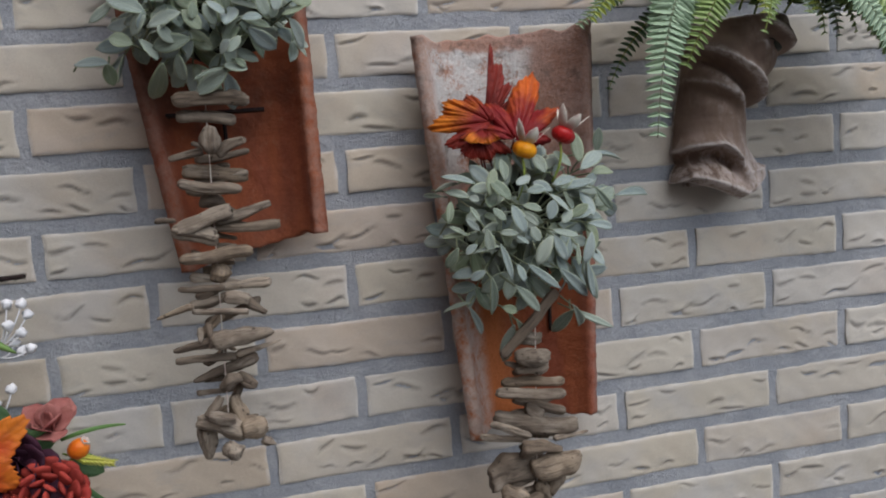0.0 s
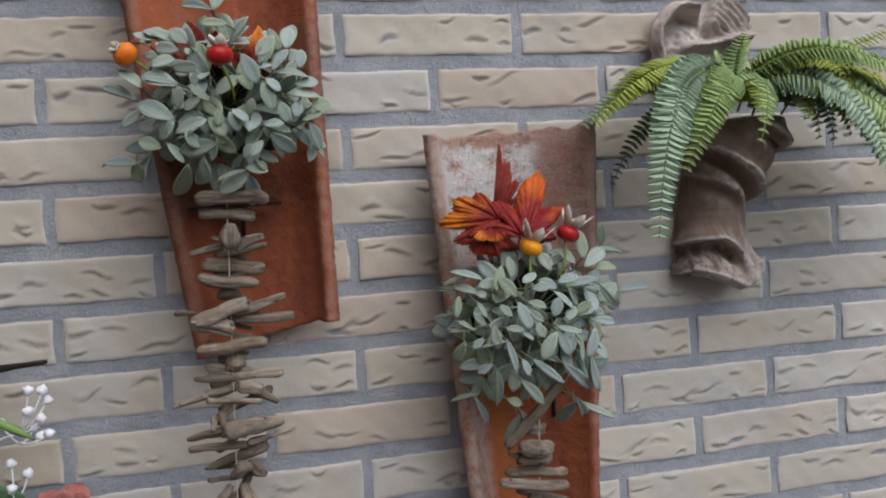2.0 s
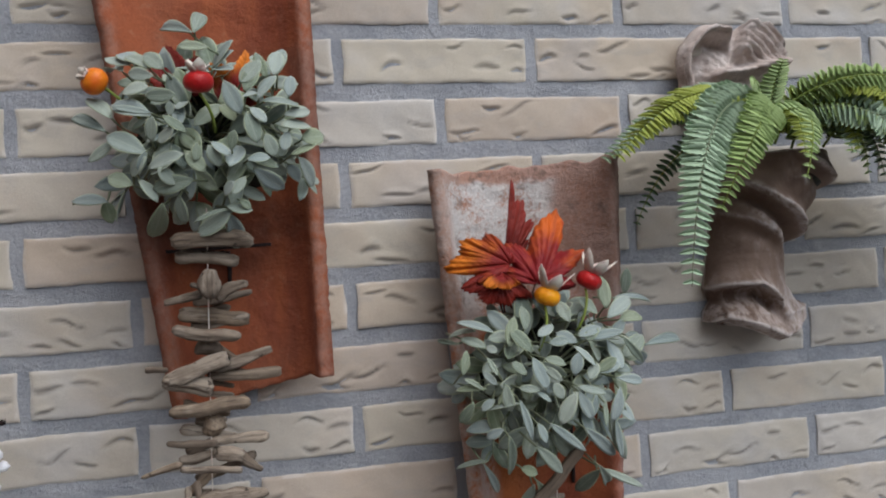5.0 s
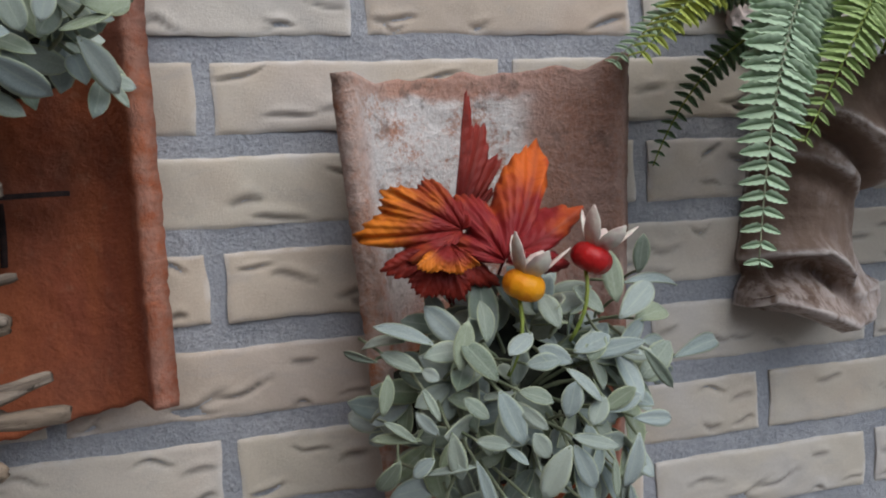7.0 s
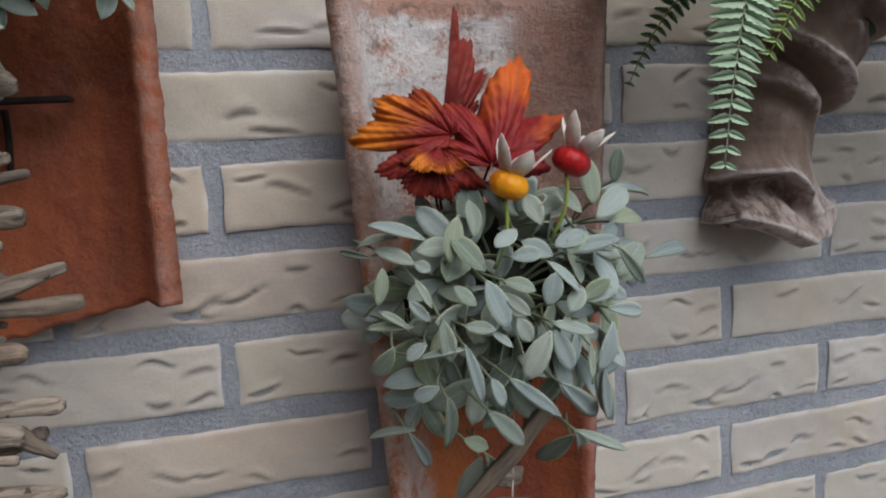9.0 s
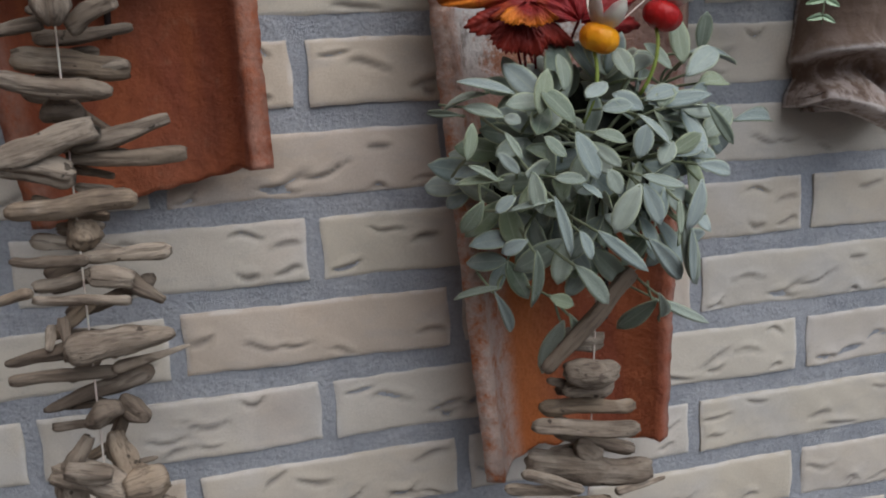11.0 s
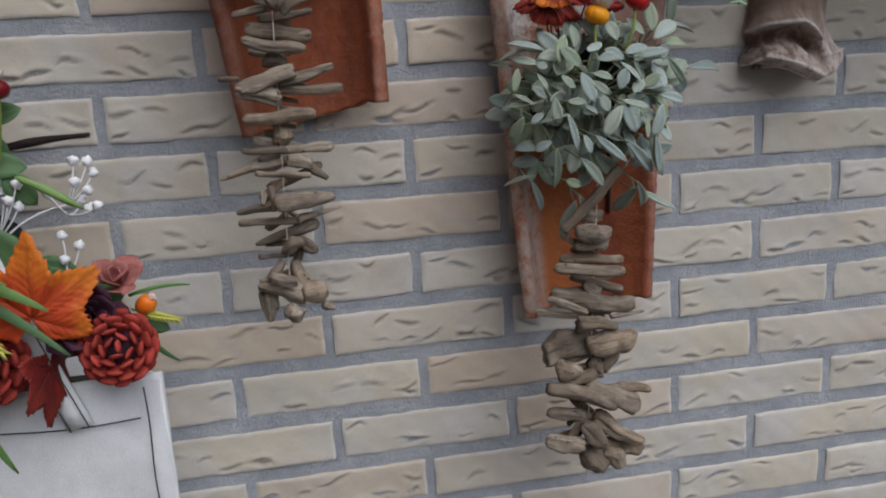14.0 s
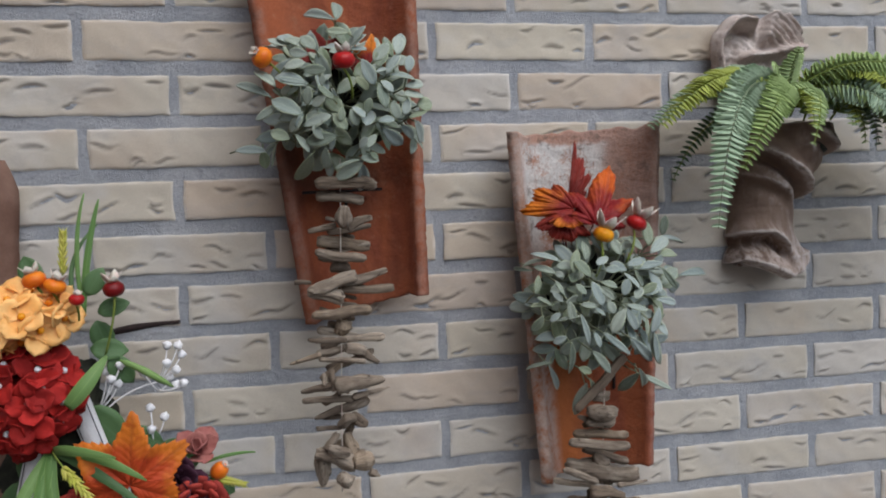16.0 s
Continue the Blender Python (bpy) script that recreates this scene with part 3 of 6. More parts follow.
def screw(x, y, z, parent, label):
    bm = bmesh.new()
    bmesh.ops.create_cone(bm, cap_ends=True, segments=20, radius1=0.0045, radius2=0.0032, depth=0.002, matrix=pose(x, y, z, 90))
    head = part("screw", bm, STEEL, parent, label)
    bm = bmesh.new()
    bmesh.ops.create_cone(bm, cap_ends=True, segments=4, radius1=0.0019, radius2=0.0019, depth=0.0006, matrix=pose(x, y - 0.0012, z, 90))
    part("drive", bm, STITCH, head)
    return head


screw(-0.129, -0.0225, 1.927, tile_long, "zinc screw head")
wall_screw = thing("wall_screw", "small zinc screw in the mortar of the wall", "screw")
screw(0.744, 0.0005, 1.907, wall_screw, "")


# ---- driftwood garlands ----
def string_thread(parent, x0, z0, x1, z1, y):
    bm = bmesh.new()
    tube(bm, bezier((x0, y, z0), ((x0 + x1) / 2, y, (z0 + z1) / 2), (x1, y, z1), 12), [0.0006] * 12, 5)
    part("string", bm, CALYX, parent, "thin pale string")


def driftwood(parent, x0, z0, x1, z1, r0, r1, y):
    """One threaded piece of driftwood: tapered and bent, split along its grain, with broken or worn ends."""
    seed = round(x0 * 91 + z0 * 57 + r0 * 900, 3)
    rng = random.Random(int(seed * 1000))
    p, q = Vector((x0, y + rng.uniform(-0.008, 0.008), z0)), Vector((x1, y + rng.uniform(-0.010, 0.008), z1))
    r0, r1 = r0 * 1.06, r1 * 1.06
    d = (q - p).normalized()
    span, big = (q - p).length, max(r0, r1)
    stubby = span < 3.2 * big
    side = d.cross(Vector((0, 1, 0))).normalized()
    up = side.cross(d).normalized()
    n, sides = 22, 22
    bow = rng.uniform(-0.45, 0.45) * min(r0, r1)
    worn = rng.choice((0.22, 0.34)) if stubby else rng.choice((0.08, 0.13, 0.25))
    squared, spin = rng.choice((0.25, 0.6, 0.9)), rng.uniform(0, 1.57)
    ridge = [(rng.uniform(2, 5), rng.uniform(0, 6.28), rng.uniform(0.02, 0.07)) for _ in range(3)]
    bm = bmesh.new()
    rings = []
    for i in range(n):
        t = i / (n - 1)
        r = r0 + (r1 - r0) * t
        end = min(1.0, (max(0.0, min(t, 1 - t)) * span / (big * 1.1) + 0.03) ** worn)
        c = p.lerp(q, t) + side * (bow * math.sin(math.pi * t) + 0.35 * r * noise.noise(Vector((t * 2.6, seed, 0.5)))) + up * 0.3 * r * noise.noise(Vector((t * 2.2, seed, 7.5)))
        r *= end * (1 + 0.16 * noise.noise(Vector((t * 3.2, seed, 3.0))))
        ring = []
        for k in range(sides):
            a = 2 * math.pi * k / sides
            w = 1 + sum(g * math.sin(m * a + f + 1.2 * t) for m, f, g in ridge)
            w *= 1 + squared * (0.93 / (abs(math.cos(a + spin)) ** 5 + abs(math.sin(a + spin)) ** 5) ** 0.2 - 1)
            w += 0.17 * noise.noise(Vector((math.cos(a) * 1.2 + seed, t * span * 60, math.sin(a) * 1.2)))
            w -= 0.42 * max(0.0, noise.noise(Vector((math.cos(a) * 3 + seed, t * span * 28, math.sin(a) * 3 + 5))) - 0.12)
            ragged = d * (0.5 * r * noise.noise(Vector((math.cos(a) * 2, math.sin(a) * 2, seed + i)))) * (1 if i in (0, n - 1) else 0)
            ring.append(bm.verts.new(c + side * (math.cos(a) * r * w) + up * (math.sin(a) * r * w * 0.85) + ragged))
        rings.append(ring)
    for a, b in zip(rings, rings[1:]):
        for k in range(sides):
            bm.faces.new((a[k], a[(k + 1) % sides], b[(k + 1) % sides], b[k]))
    bm.faces.new(rings[0][::-1])
    bm.faces.new(rings[-1])
    mid = (p + q) / 2
    turn = Matrix((d, up, side)).transposed().to_4x4()
    bmesh.ops.transform(bm, matrix=turn.inverted() @ Matrix.Translation(-mid), verts=bm.verts)
    ob = part("driftwood", bm, DRIFT, parent)
    ob.matrix_basis = Matrix.Translation(mid) @ turn


def bracket():
    # Black strip and tab, added for a dark line across the tile.
    ob = thing("black_strip", "thin black strip across the long tile", "bracket")
    bm = bmesh.new()
    box(bm, -0.178, -0.080, -0.070, -0.050, 1.6275, 1.6305)
    for v in bm.verts:
        if v.co.x > -0.1:
            v.co.y += 0.008
            v.co.z += 0.002
    part("strip", bm, FUZZ, ob, smooth=False)
    bm = bmesh.new()
    box(bm, -0.134, -0.126, -0.052, -0.018, 1.625, 1.6275)
    part("tab", bm, FUZZ, ob, smooth=False)


bracket()


def trough_strip(x, z0, z1):
    # Thin black tube added where the trough has a dark upright line.
    ob = thing("upright_black_strip", "narrow black strip in the trough of a tile", "hook", group="tile hooks")
    bm = bmesh.new()
    tube(bm, bezier((x, -0.026, z0), (x + 0.001, -0.027, (z0 + z1) / 2), (x - 0.001, -0.026, z1), 10), [0.0022] * 10, 8)
    part("strip", bm, FUZZ, ob)


trough_strip(0.233, 1.435, 1.348)
trough_strip(-0.124, 1.627, 1.587)
garland_long = thing("driftwood_garland", "long garland of grey-brown driftwood pieces threaded on a string", "garland", group="driftwood garlands")
garland_short = thing("driftwood_garland", "garland of stacked pale driftwood pieces hanging from a roof tile", "garland", group="driftwood garlands")
string_thread(garland_long, -0.133, 1.665, -0.147, 1.275, -0.118)
string_thread(garland_short, 0.185, 1.43, 0.163, 1.06, -0.118)
driftwood(garland_long, -0.163, 1.636, -0.093, 1.634, 0.0070, 0.0065, -0.125)
driftwood(garland_long, -0.162, 1.622, -0.108, 1.616, 0.0056, 0.0056, -0.113)
driftwood(garland_long, -0.133, 1.610, -0.133, 1.584, 0.0096, 0.0084, -0.131)
driftwood(garland_long, -0.173, 1.582, -0.141, 1.587, 0.0027, 0.0043, -0.119)
driftwood(garland_long, -0.127, 1.585, -0.101, 1.596, 0.0062, 0.0034, -0.125)
driftwood(garland_long, -0.163, 1.571, -0.102, 1.562, 0.0071, 0.0065, -0.113)
driftwood(garland_long, -0.166, 1.558, -0.108, 1.549, 0.0057, 0.0047, -0.131)
driftwood(garland_long, -0.150, 1.538, -0.126, 1.538, 0.0076, 0.0070, -0.119)
driftwood(garland_long, -0.173, 1.514, -0.121, 1.529, 0.0076, 0.0076, -0.125)
driftwood(garland_long, -0.138, 1.520, -0.083, 1.532, 0.0068, 0.0034, -0.113)
driftwood(garland_long, -0.191, 1.524, -0.172, 1.523, 0.0027, 0.0022, -0.131)
driftwood(garland_long, -0.177, 1.514, -0.136, 1.504, 0.0070, 0.0080, -0.125)
driftwood(garland_long, -0.141, 1.514, -0.076, 1.512, 0.0050, 0.0050, -0.113)
driftwood(garland_long, -0.173, 1.485, -0.104, 1.488, 0.0054, 0.0058, -0.131)
driftwood(garland_long, -0.137, 1.477, -0.140, 1.459, 0.0105, 0.0093, -0.119)
driftwood(garland_long, -0.179, 1.457, -0.134, 1.455, 0.0027, 0.0034, -0.125)
driftwood(garland_long, -0.142, 1.455, -0.090, 1.457, 0.0034, 0.0055, -0.113)
driftwood(garland_long, -0.200, 1.431, -0.165, 1.441, 0.0015, 0.0038, -0.131)
driftwood(garland_long, -0.169, 1.440, -0.133, 1.444, 0.0038, 0.0046, -0.119)
driftwood(garland_long, -0.136, 1.446, -0.113, 1.440, 0.0059, 0.0063, -0.125)
driftwood(garland_long, -0.118, 1.441, -0.098, 1.424, 0.0062, 0.0029, -0.113)
driftwood(garland_long, -0.167, 1.435, -0.114, 1.429, 0.0025, 0.0030, -0.131)
driftwood(garland_long, -0.162, 1.417, -0.163, 1.404, 0.0029, 0.0022, -0.119)
driftwood(garland_long, -0.154, 1.422, -0.153, 1.397, 0.0034, 0.0025, -0.125)
driftwood(garland_long, -0.189, 1.397, -0.150, 1.402, 0.0021, 0.0051, -0.113)
driftwood(garland_long, -0.152, 1.405, -0.093, 1.406, 0.0115, 0.0053, -0.131)
driftwood(garland_long, -0.188, 1.387, -0.130, 1.385, 0.0038, 0.0044, -0.119)
driftwood(garland_long, -0.131, 1.386, -0.086, 1.396, 0.0042, 0.0011, -0.125)
driftwood(garland_long, -0.175, 1.363, -0.111, 1.380, 0.0027, 0.0075, -0.113)
driftwood(garland_long, -0.150, 1.357, -0.127, 1.364, 0.0064, 0.0085, -0.131)
driftwood(garland_long, -0.133, 1.363, -0.116, 1.351, 0.0071, 0.0058, -0.119)
driftwood(garland_long, -0.163, 1.329, -0.150, 1.347, 0.0053, 0.0040, -0.125)
driftwood(garland_long, -0.138, 1.343, -0.131, 1.314, 0.0053, 0.0080, -0.113)
driftwood(garland_long, -0.162, 1.333, -0.137, 1.326, 0.0055, 0.0047, -0.131)
driftwood(garland_long, -0.176, 1.322, -0.131, 1.308, 0.0080, 0.0107, -0.119)
driftwood(garland_long, -0.133, 1.309, -0.109, 1.309, 0.0102, 0.0115, -0.125)
driftwood(garland_long, -0.166, 1.318, -0.170, 1.281, 0.0111, 0.0056, -0.113)
driftwood(garland_long, -0.146, 1.302, -0.141, 1.283, 0.0089, 0.0089, -0.131)
driftwood(garland_long, -0.114, 1.298, -0.102, 1.290, 0.0056, 0.0014, -0.119)
driftwood(garland_short, 0.202, 1.415, 0.140, 1.350, 0.0058, 0.0052, -0.125)
driftwood(garland_short, 0.163, 1.365, 0.189, 1.362, 0.0079, 0.0070, -0.113)
driftwood(garland_short, 0.152, 1.351, 0.189, 1.348, 0.0105, 0.0099, -0.131)
driftwood(garland_short, 0.142, 1.343, 0.166, 1.332, 0.0023, 0.0041, -0.119)
driftwood(garland_short, 0.154, 1.334, 0.190, 1.333, 0.0070, 0.0082, -0.125)
driftwood(garland_short, 0.141, 1.318, 0.210, 1.312, 0.0060, 0.0054, -0.113)
driftwood(garland_short, 0.129, 1.313, 0.203, 1.304, 0.0052, 0.0058, -0.131)
driftwood(garland_short, 0.152, 1.299, 0.208, 1.278, 0.0041, 0.0047, -0.119)
driftwood(garland_short, 0.164, 1.291, 0.181, 1.280, 0.0066, 0.0072, -0.125)
driftwood(garland_short, 0.129, 1.281, 0.219, 1.262, 0.0103, 0.0103, -0.113)
driftwood(garland_short, 0.120, 1.281, 0.163, 1.261, 0.0035, 0.0041, -0.131)
driftwood(garland_short, 0.136, 1.267, 0.214, 1.253, 0.0050, 0.0059, -0.119)
driftwood(garland_short, 0.190, 1.254, 0.234, 1.251, 0.0039, 0.0015, -0.125)
driftwood(garland_short, 0.111, 1.263, 0.164, 1.251, 0.0035, 0.0038, -0.113)
driftwood(garland_short, 0.151, 1.251, 0.196, 1.242, 0.0091, 0.0036, -0.131)
driftwood(garland_short, 0.118, 1.213, 0.170, 1.221, 0.0133, 0.0139, -0.119)
driftwood(garland_short, 0.162, 1.223, 0.218, 1.230, 0.0139, 0.0121, -0.125)
driftwood(garland_short, 0.136, 1.199, 0.185, 1.206, 0.0047, 0.0057, -0.113)
driftwood(garland_short, 0.129, 1.204, 0.157, 1.191, 0.0103, 0.0091, -0.131)
driftwood(garland_short, 0.173, 1.204, 0.185, 1.183, 0.0088, 0.0075, -0.119)
driftwood(garland_short, 0.133, 1.178, 0.176, 1.187, 0.0055, 0.0073, -0.125)
driftwood(garland_short, 0.184, 1.187, 0.206, 1.203, 0.0078, 0.0065, -0.113)
driftwood(garland_short, 0.117, 1.178, 0.194, 1.152, 0.0079, 0.0103, -0.131)
driftwood(garland_short, 0.162, 1.172, 0.222, 1.143, 0.0097, 0.0136, -0.119)
driftwood(garland_short, 0.200, 1.166, 0.240, 1.158, 0.0055, 0.0049, -0.125)
driftwood(garland_short, 0.120, 1.144, 0.167, 1.133, 0.0063, 0.0075, -0.113)
driftwood(garland_short, 0.172, 1.136, 0.227, 1.101, 0.0094, 0.0057, -0.131)
driftwood(garland_short, 0.171, 1.137, 0.138, 1.098, 0.0082, 0.0057, -0.119)
driftwood(garland_short, 0.116, 1.115, 0.158, 1.106, 0.0082, 0.0088, -0.125)
driftwood(garland_short, 0.178, 1.098, 0.234, 1.081, 0.0087, 0.0101, -0.113)
driftwood(garland_short, 0.159, 1.132, 0.180, 1.105, 0.0088, 0.0094, -0.131)
driftwood(garland_short, 0.161, 1.094, 0.182, 1.072, 0.0137, 0.0150, -0.119)
driftwood(garland_short, 0.186, 1.095, 0.205, 1.071, 0.0085, 0.0111, -0.125)


def backing_sticks(parent, x0, z0, x1, z1, count, seed):
    """Short dark bits of wood threaded behind and between the larger pieces."""
    rng = random.Random(seed)
    for i in range(count):
        t = (i + 0.5) / count
        x, z = x0 + (x1 - x0) * t + rng.uniform(-0.012, 0.012), z0 + (z1 - z0) * t
        half, tilt = rng.uniform(0.010, 0.030), rng.gauss(0, 0.35)
        r = rng.uniform(0.0026, 0.0050)
        driftwood(parent, x - half * math.cos(tilt), z - half * math.sin(tilt), x + half * math.cos(tilt), z + half * math.sin(tilt), r, r * rng.uniform(0.5, 1.1), -0.102)


backing_sticks(garland_long, -0.134, 1.60, -0.145, 1.31, 26, 4)
backing_sticks(garland_short, 0.176, 1.33, 0.166, 1.08, 20, 7)


# ---- sage bushes ----
SAGE_LEAVES = [leaf_mesh("leaf", l, w, SAGE, f, c, bl, seed=i) for i, (l, w, f, c, bl) in enumerate((
    (0.034, 0.0150, 0.25, 0.12, 1.10), (0.030, 0.0140, 0.15, 0.05, 1.0), (0.026, 0.0130, 0.35, 0.20, 1.15),
    (0.037, 0.0160, 0.20, 0.22, 1.10), (0.032, 0.0150, 0.30, -0.10, 1.2), (0.024, 0.0115, 0.20, 0.15, 1.05)))]
PLAIN_LEAVES = [leaf_mesh("leaf", 1.0, 0.46, SAGE, f, c, bl, seed=20 + i) for i, (f, c, bl) in enumerate(((0.22, 0.10, 1.1), (0.30, 0.16, 1.2), (0.12, -0.08, 1.0)))]


def sage_leaf(bush, x0, y0, z0, x1, y1, z1, wide):
    """One of the bush's outer leaves, from its stalk to its tip."""
    p, q = Vector((x0, y0, z0)), Vector((x1, y1, z1))
    size = (q - p).length
    k = int(abs(x0 * 7000 + z1 * 3000)) % 3
    face = Vector((0.25 * math.sin(x0 * 900), -1.0, 0.45 + 0.35 * math.sin(z0 * 700)))
    m = aim(p, q - p, face, size, 0.35 * math.sin(z1 * 1300))
    piece("leaf", PLAIN_LEAVES[k], m @ Matrix.Diagonal((min(1.3, max(0.35, 1.12 * wide / size / 0.46)), 1, 1, 1)), bush)
    bm = bmesh.new()
    root = p + Vector((0, 0.03, 0)) + (p - q).normalized() * 0.012
    tube(bm, bezier(root, p + Vector((0, 0.012, 0)), p + (q - p) * 0.06, 5), [0.0011, 0.001, 0.001, 0.0009, 0.0008], 5)
    part("stalk", bm, STEM, bush)


def sage_bush(label, centre, half, seed, stems, hanging):
    """A bush of felted leaves on thin stalks that spring from one core; hanging: (x, z) of the tips of long drooping shoots."""
    bush = thing("artificial_sage_plant", label, "plant", group="sage plants on the tiles")
    rng = random.Random(seed)
    c = Vector(centre)
    # Added core; the shade between the leaves is put into its colour.
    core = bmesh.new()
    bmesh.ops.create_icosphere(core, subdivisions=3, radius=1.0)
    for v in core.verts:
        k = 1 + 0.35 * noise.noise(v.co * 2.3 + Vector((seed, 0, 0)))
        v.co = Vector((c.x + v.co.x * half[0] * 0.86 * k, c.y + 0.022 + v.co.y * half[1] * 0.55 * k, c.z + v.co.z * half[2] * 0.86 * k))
    part("core", core, NEAR_BLACK, bush, "near-black core in place of the shade between leaves")
    shoots = []
    for i in range(stems):
        h = 1 - 2 * (i + 0.5) / stems
        ang = i * 2.399963 + rng.uniform(-0.3, 0.3)
        d = Vector((math.cos(ang) * math.sqrt(1 - h * h), math.sin(ang) * math.sqrt(1 - h * h), h))
        if d.y > 0.35:
            continue
        reach = rng.uniform(0.78, 1.05)
        tip = Vector((c.x + d.x * half[0] * reach, c.y + d.y * half[1] * reach - 0.005, c.z + d.z * half[2] * reach))
        shoots.append((tip, d))
    for x, y, z in hanging:
        tip = Vector((x, y, z))
        shoots.append((tip, (tip - c).normalized()))
    stalk = bmesh.new()
    for tip, d in shoots:
        tip.y = min(tip.y, -0.045)
        out = (tip - c)
        ctrl = c + out * 0.55 + Vector((0, -0.012, 0.022))
        pts = bezier(c + out * 0.1, ctrl, tip, 7)
        tube(stalk, pts, [0.0014, 0.0014, 0.0013, 0.0012, 0.0011, 0.001, 0.0009], 5)
        for k in (3, 4, 5, 6):
            along = (pts[k] - pts[k - 1]).normalized()
            face = (Vector((d.x * 0.7, -0.9, d.z * 0.5 + 0.35)) + Vector((rng.uniform(-0.5, 0.5), rng.uniform(-0.3, 0.3), rng.uniform(-0.5, 0.5)))).normalized()
            side = along.cross(face).normalized()
            if k % 2:
                side = (side * 0.5 + face * 0.6).normalized()
            for sgn in (-1, 1):
                way = along * rng.uniform(0.35, 0.9) + side * sgn + Vector((0, 0, -0.15))
                if rng.random() < 0.10:
                    continue
                piece("leaf", SAGE_LEAVES[rng.randrange(6)], aim(pts[k], way, face, rng.uniform(0.82, 1.18), rng.uniform(-0.5, 0.5)), bush)
        piece("leaf", SAGE_LEAVES[rng.randrange(6)], aim(tip, (tip - pts[5]), face, rng.uniform(0.7, 1.0), rng.uniform(-0.3, 0.3)), bush)
    part("stalk", stalk, STEM, bush, "thin grey-green stalks")
    return bush


sage_long = sage_bush("grey-green felted sage plant with hanging shoots on the long tile", (-0.128, -0.098, 1.732), (0.076, 0.055, 0.064), 5, 34,
          [(-0.205, -0.10, 1.685), (-0.045, -0.11, 1.69), (-0.130, -0.10, 1.80)])
sage_short = sage_bush("dense grey-green felted sage plant on the limed tile", (0.184, -0.100, 1.487), (0.079, 0.055, 0.070), 11, 38,
          [(0.122, -0.11, 1.425), (0.24, -0.11, 1.43)])
sage_leaf(sage_long, -0.207, -0.154, 1.731, -0.251, -0.100, 1.759, 0.0079)
sage_leaf(sage_long, -0.173, -0.167, 1.709, -0.206, -0.160, 1.729, 0.0164)
sage_leaf(sage_long, -0.167, -0.171, 1.740, -0.201, -0.161, 1.755, 0.0158)
sage_leaf(sage_long, -0.166, -0.171, 1.742, -0.198, -0.164, 1.748, 0.0060)
sage_leaf(sage_long, -0.167, -0.162, 1.781, -0.188, -0.148, 1.800, 0.0141)
sage_leaf(sage_long, -0.164, -0.166, 1.774, -0.186, -0.162, 1.778, 0.0108)
sage_leaf(sage_long, -0.184, -0.153, 1.787, -0.207, -0.137, 1.795, 0.0111)
sage_leaf(sage_long, -0.171, -0.168, 1.757, -0.147, -0.179, 1.755, 0.0108)
sage_leaf(sage_long, -0.163, -0.171, 1.718, -0.147, -0.181, 1.726, 0.0124)
sage_leaf(sage_long, -0.173, -0.163, 1.697, -0.145, -0.178, 1.708, 0.0116)
sage_leaf(sage_long, -0.172, -0.162, 1.692, -0.148, -0.176, 1.700, 0.0078)
sage_leaf(sage_long, -0.188, -0.155, 1.692, -0.176, -0.171, 1.706, 0.0118)
sage_leaf(sage_long, -0.173, -0.167, 1.712, -0.180, -0.166, 1.695, 0.0067)
sage_leaf(sage_long, -0.141, -0.173, 1.709, -0.126, -0.175, 1.692, 0.0114)
sage_leaf(sage_long, -0.182, -0.157, 1.689, -0.166, -0.159, 1.671, 0.0103)
sage_leaf(sage_long, -0.165, -0.151, 1.668, -0.183, -0.100, 1.637, 0.0153)
sage_leaf(sage_long, -0.150, -0.159, 1.674, -0.150, -0.144, 1.649, 0.0112)
sage_leaf(sage_long, -0.137, -0.166, 1.686, -0.172, -0.162, 1.680, 0.0145)
sage_leaf(sage_long, -0.110, -0.151, 1.661, -0.142, -0.151, 1.654, 0.0054)
sage_leaf(sage_long, -0.109, -0.149, 1.659, -0.139, -0.134, 1.640, 0.0154)
sage_leaf(sage_long, -0.111, -0.148, 1.657, -0.105, -0.100, 1.624, 0.0159)
sage_leaf(sage_long, -0.112, -0.153, 1.663, -0.091, -0.149, 1.658, 0.0094)
sage_leaf(sage_long, -0.086, -0.163, 1.694, -0.062, -0.147, 1.674, 0.0145)
sage_leaf(sage_long, -0.094, -0.163, 1.687, -0.106, -0.164, 1.672, 0.0082)
sage_leaf(sage_long, -0.113, -0.159, 1.672, -0.105, -0.169, 1.683, 0.0107)
sage_leaf(sage_long, -0.101, -0.154, 1.668, -0.091, -0.152, 1.661, 0.0172)
sage_leaf(sage_long, -0.092, -0.167, 1.701, -0.073, -0.168, 1.704, 0.0096)
sage_leaf(sage_long, -0.048, -0.148, 1.704, -0.033, -0.117, 1.680, 0.0139)
sage_leaf(sage_long, -0.045, -0.150, 1.720, -0.023, -0.133, 1.726, 0.0149)
sage_leaf(sage_long, -0.055, -0.153, 1.706, -0.032, -0.142, 1.715, 0.0079)
sage_leaf(sage_long, -0.059, -0.159, 1.740, -0.034, -0.146, 1.747, 0.0102)
sage_leaf(sage_long, -0.077, -0.166, 1.751, -0.044, -0.154, 1.753, 0.0144)
sage_leaf(sage_long, -0.080, -0.167, 1.752, -0.066, -0.161, 1.777, 0.0135)
sage_leaf(sage_long, -0.090, -0.169, 1.759, -0.081, -0.165, 1.783, 0.0134)
sage_leaf(sage_long, -0.093, -0.171, 1.754, -0.080, -0.172, 1.758, 0.0119)
sage_leaf(sage_long, -0.107, -0.170, 1.768, -0.095, -0.178, 1.740, 0.0143)
sage_leaf(sage_long, -0.090, -0.171, 1.741, -0.081, -0.173, 1.715, 0.0143)
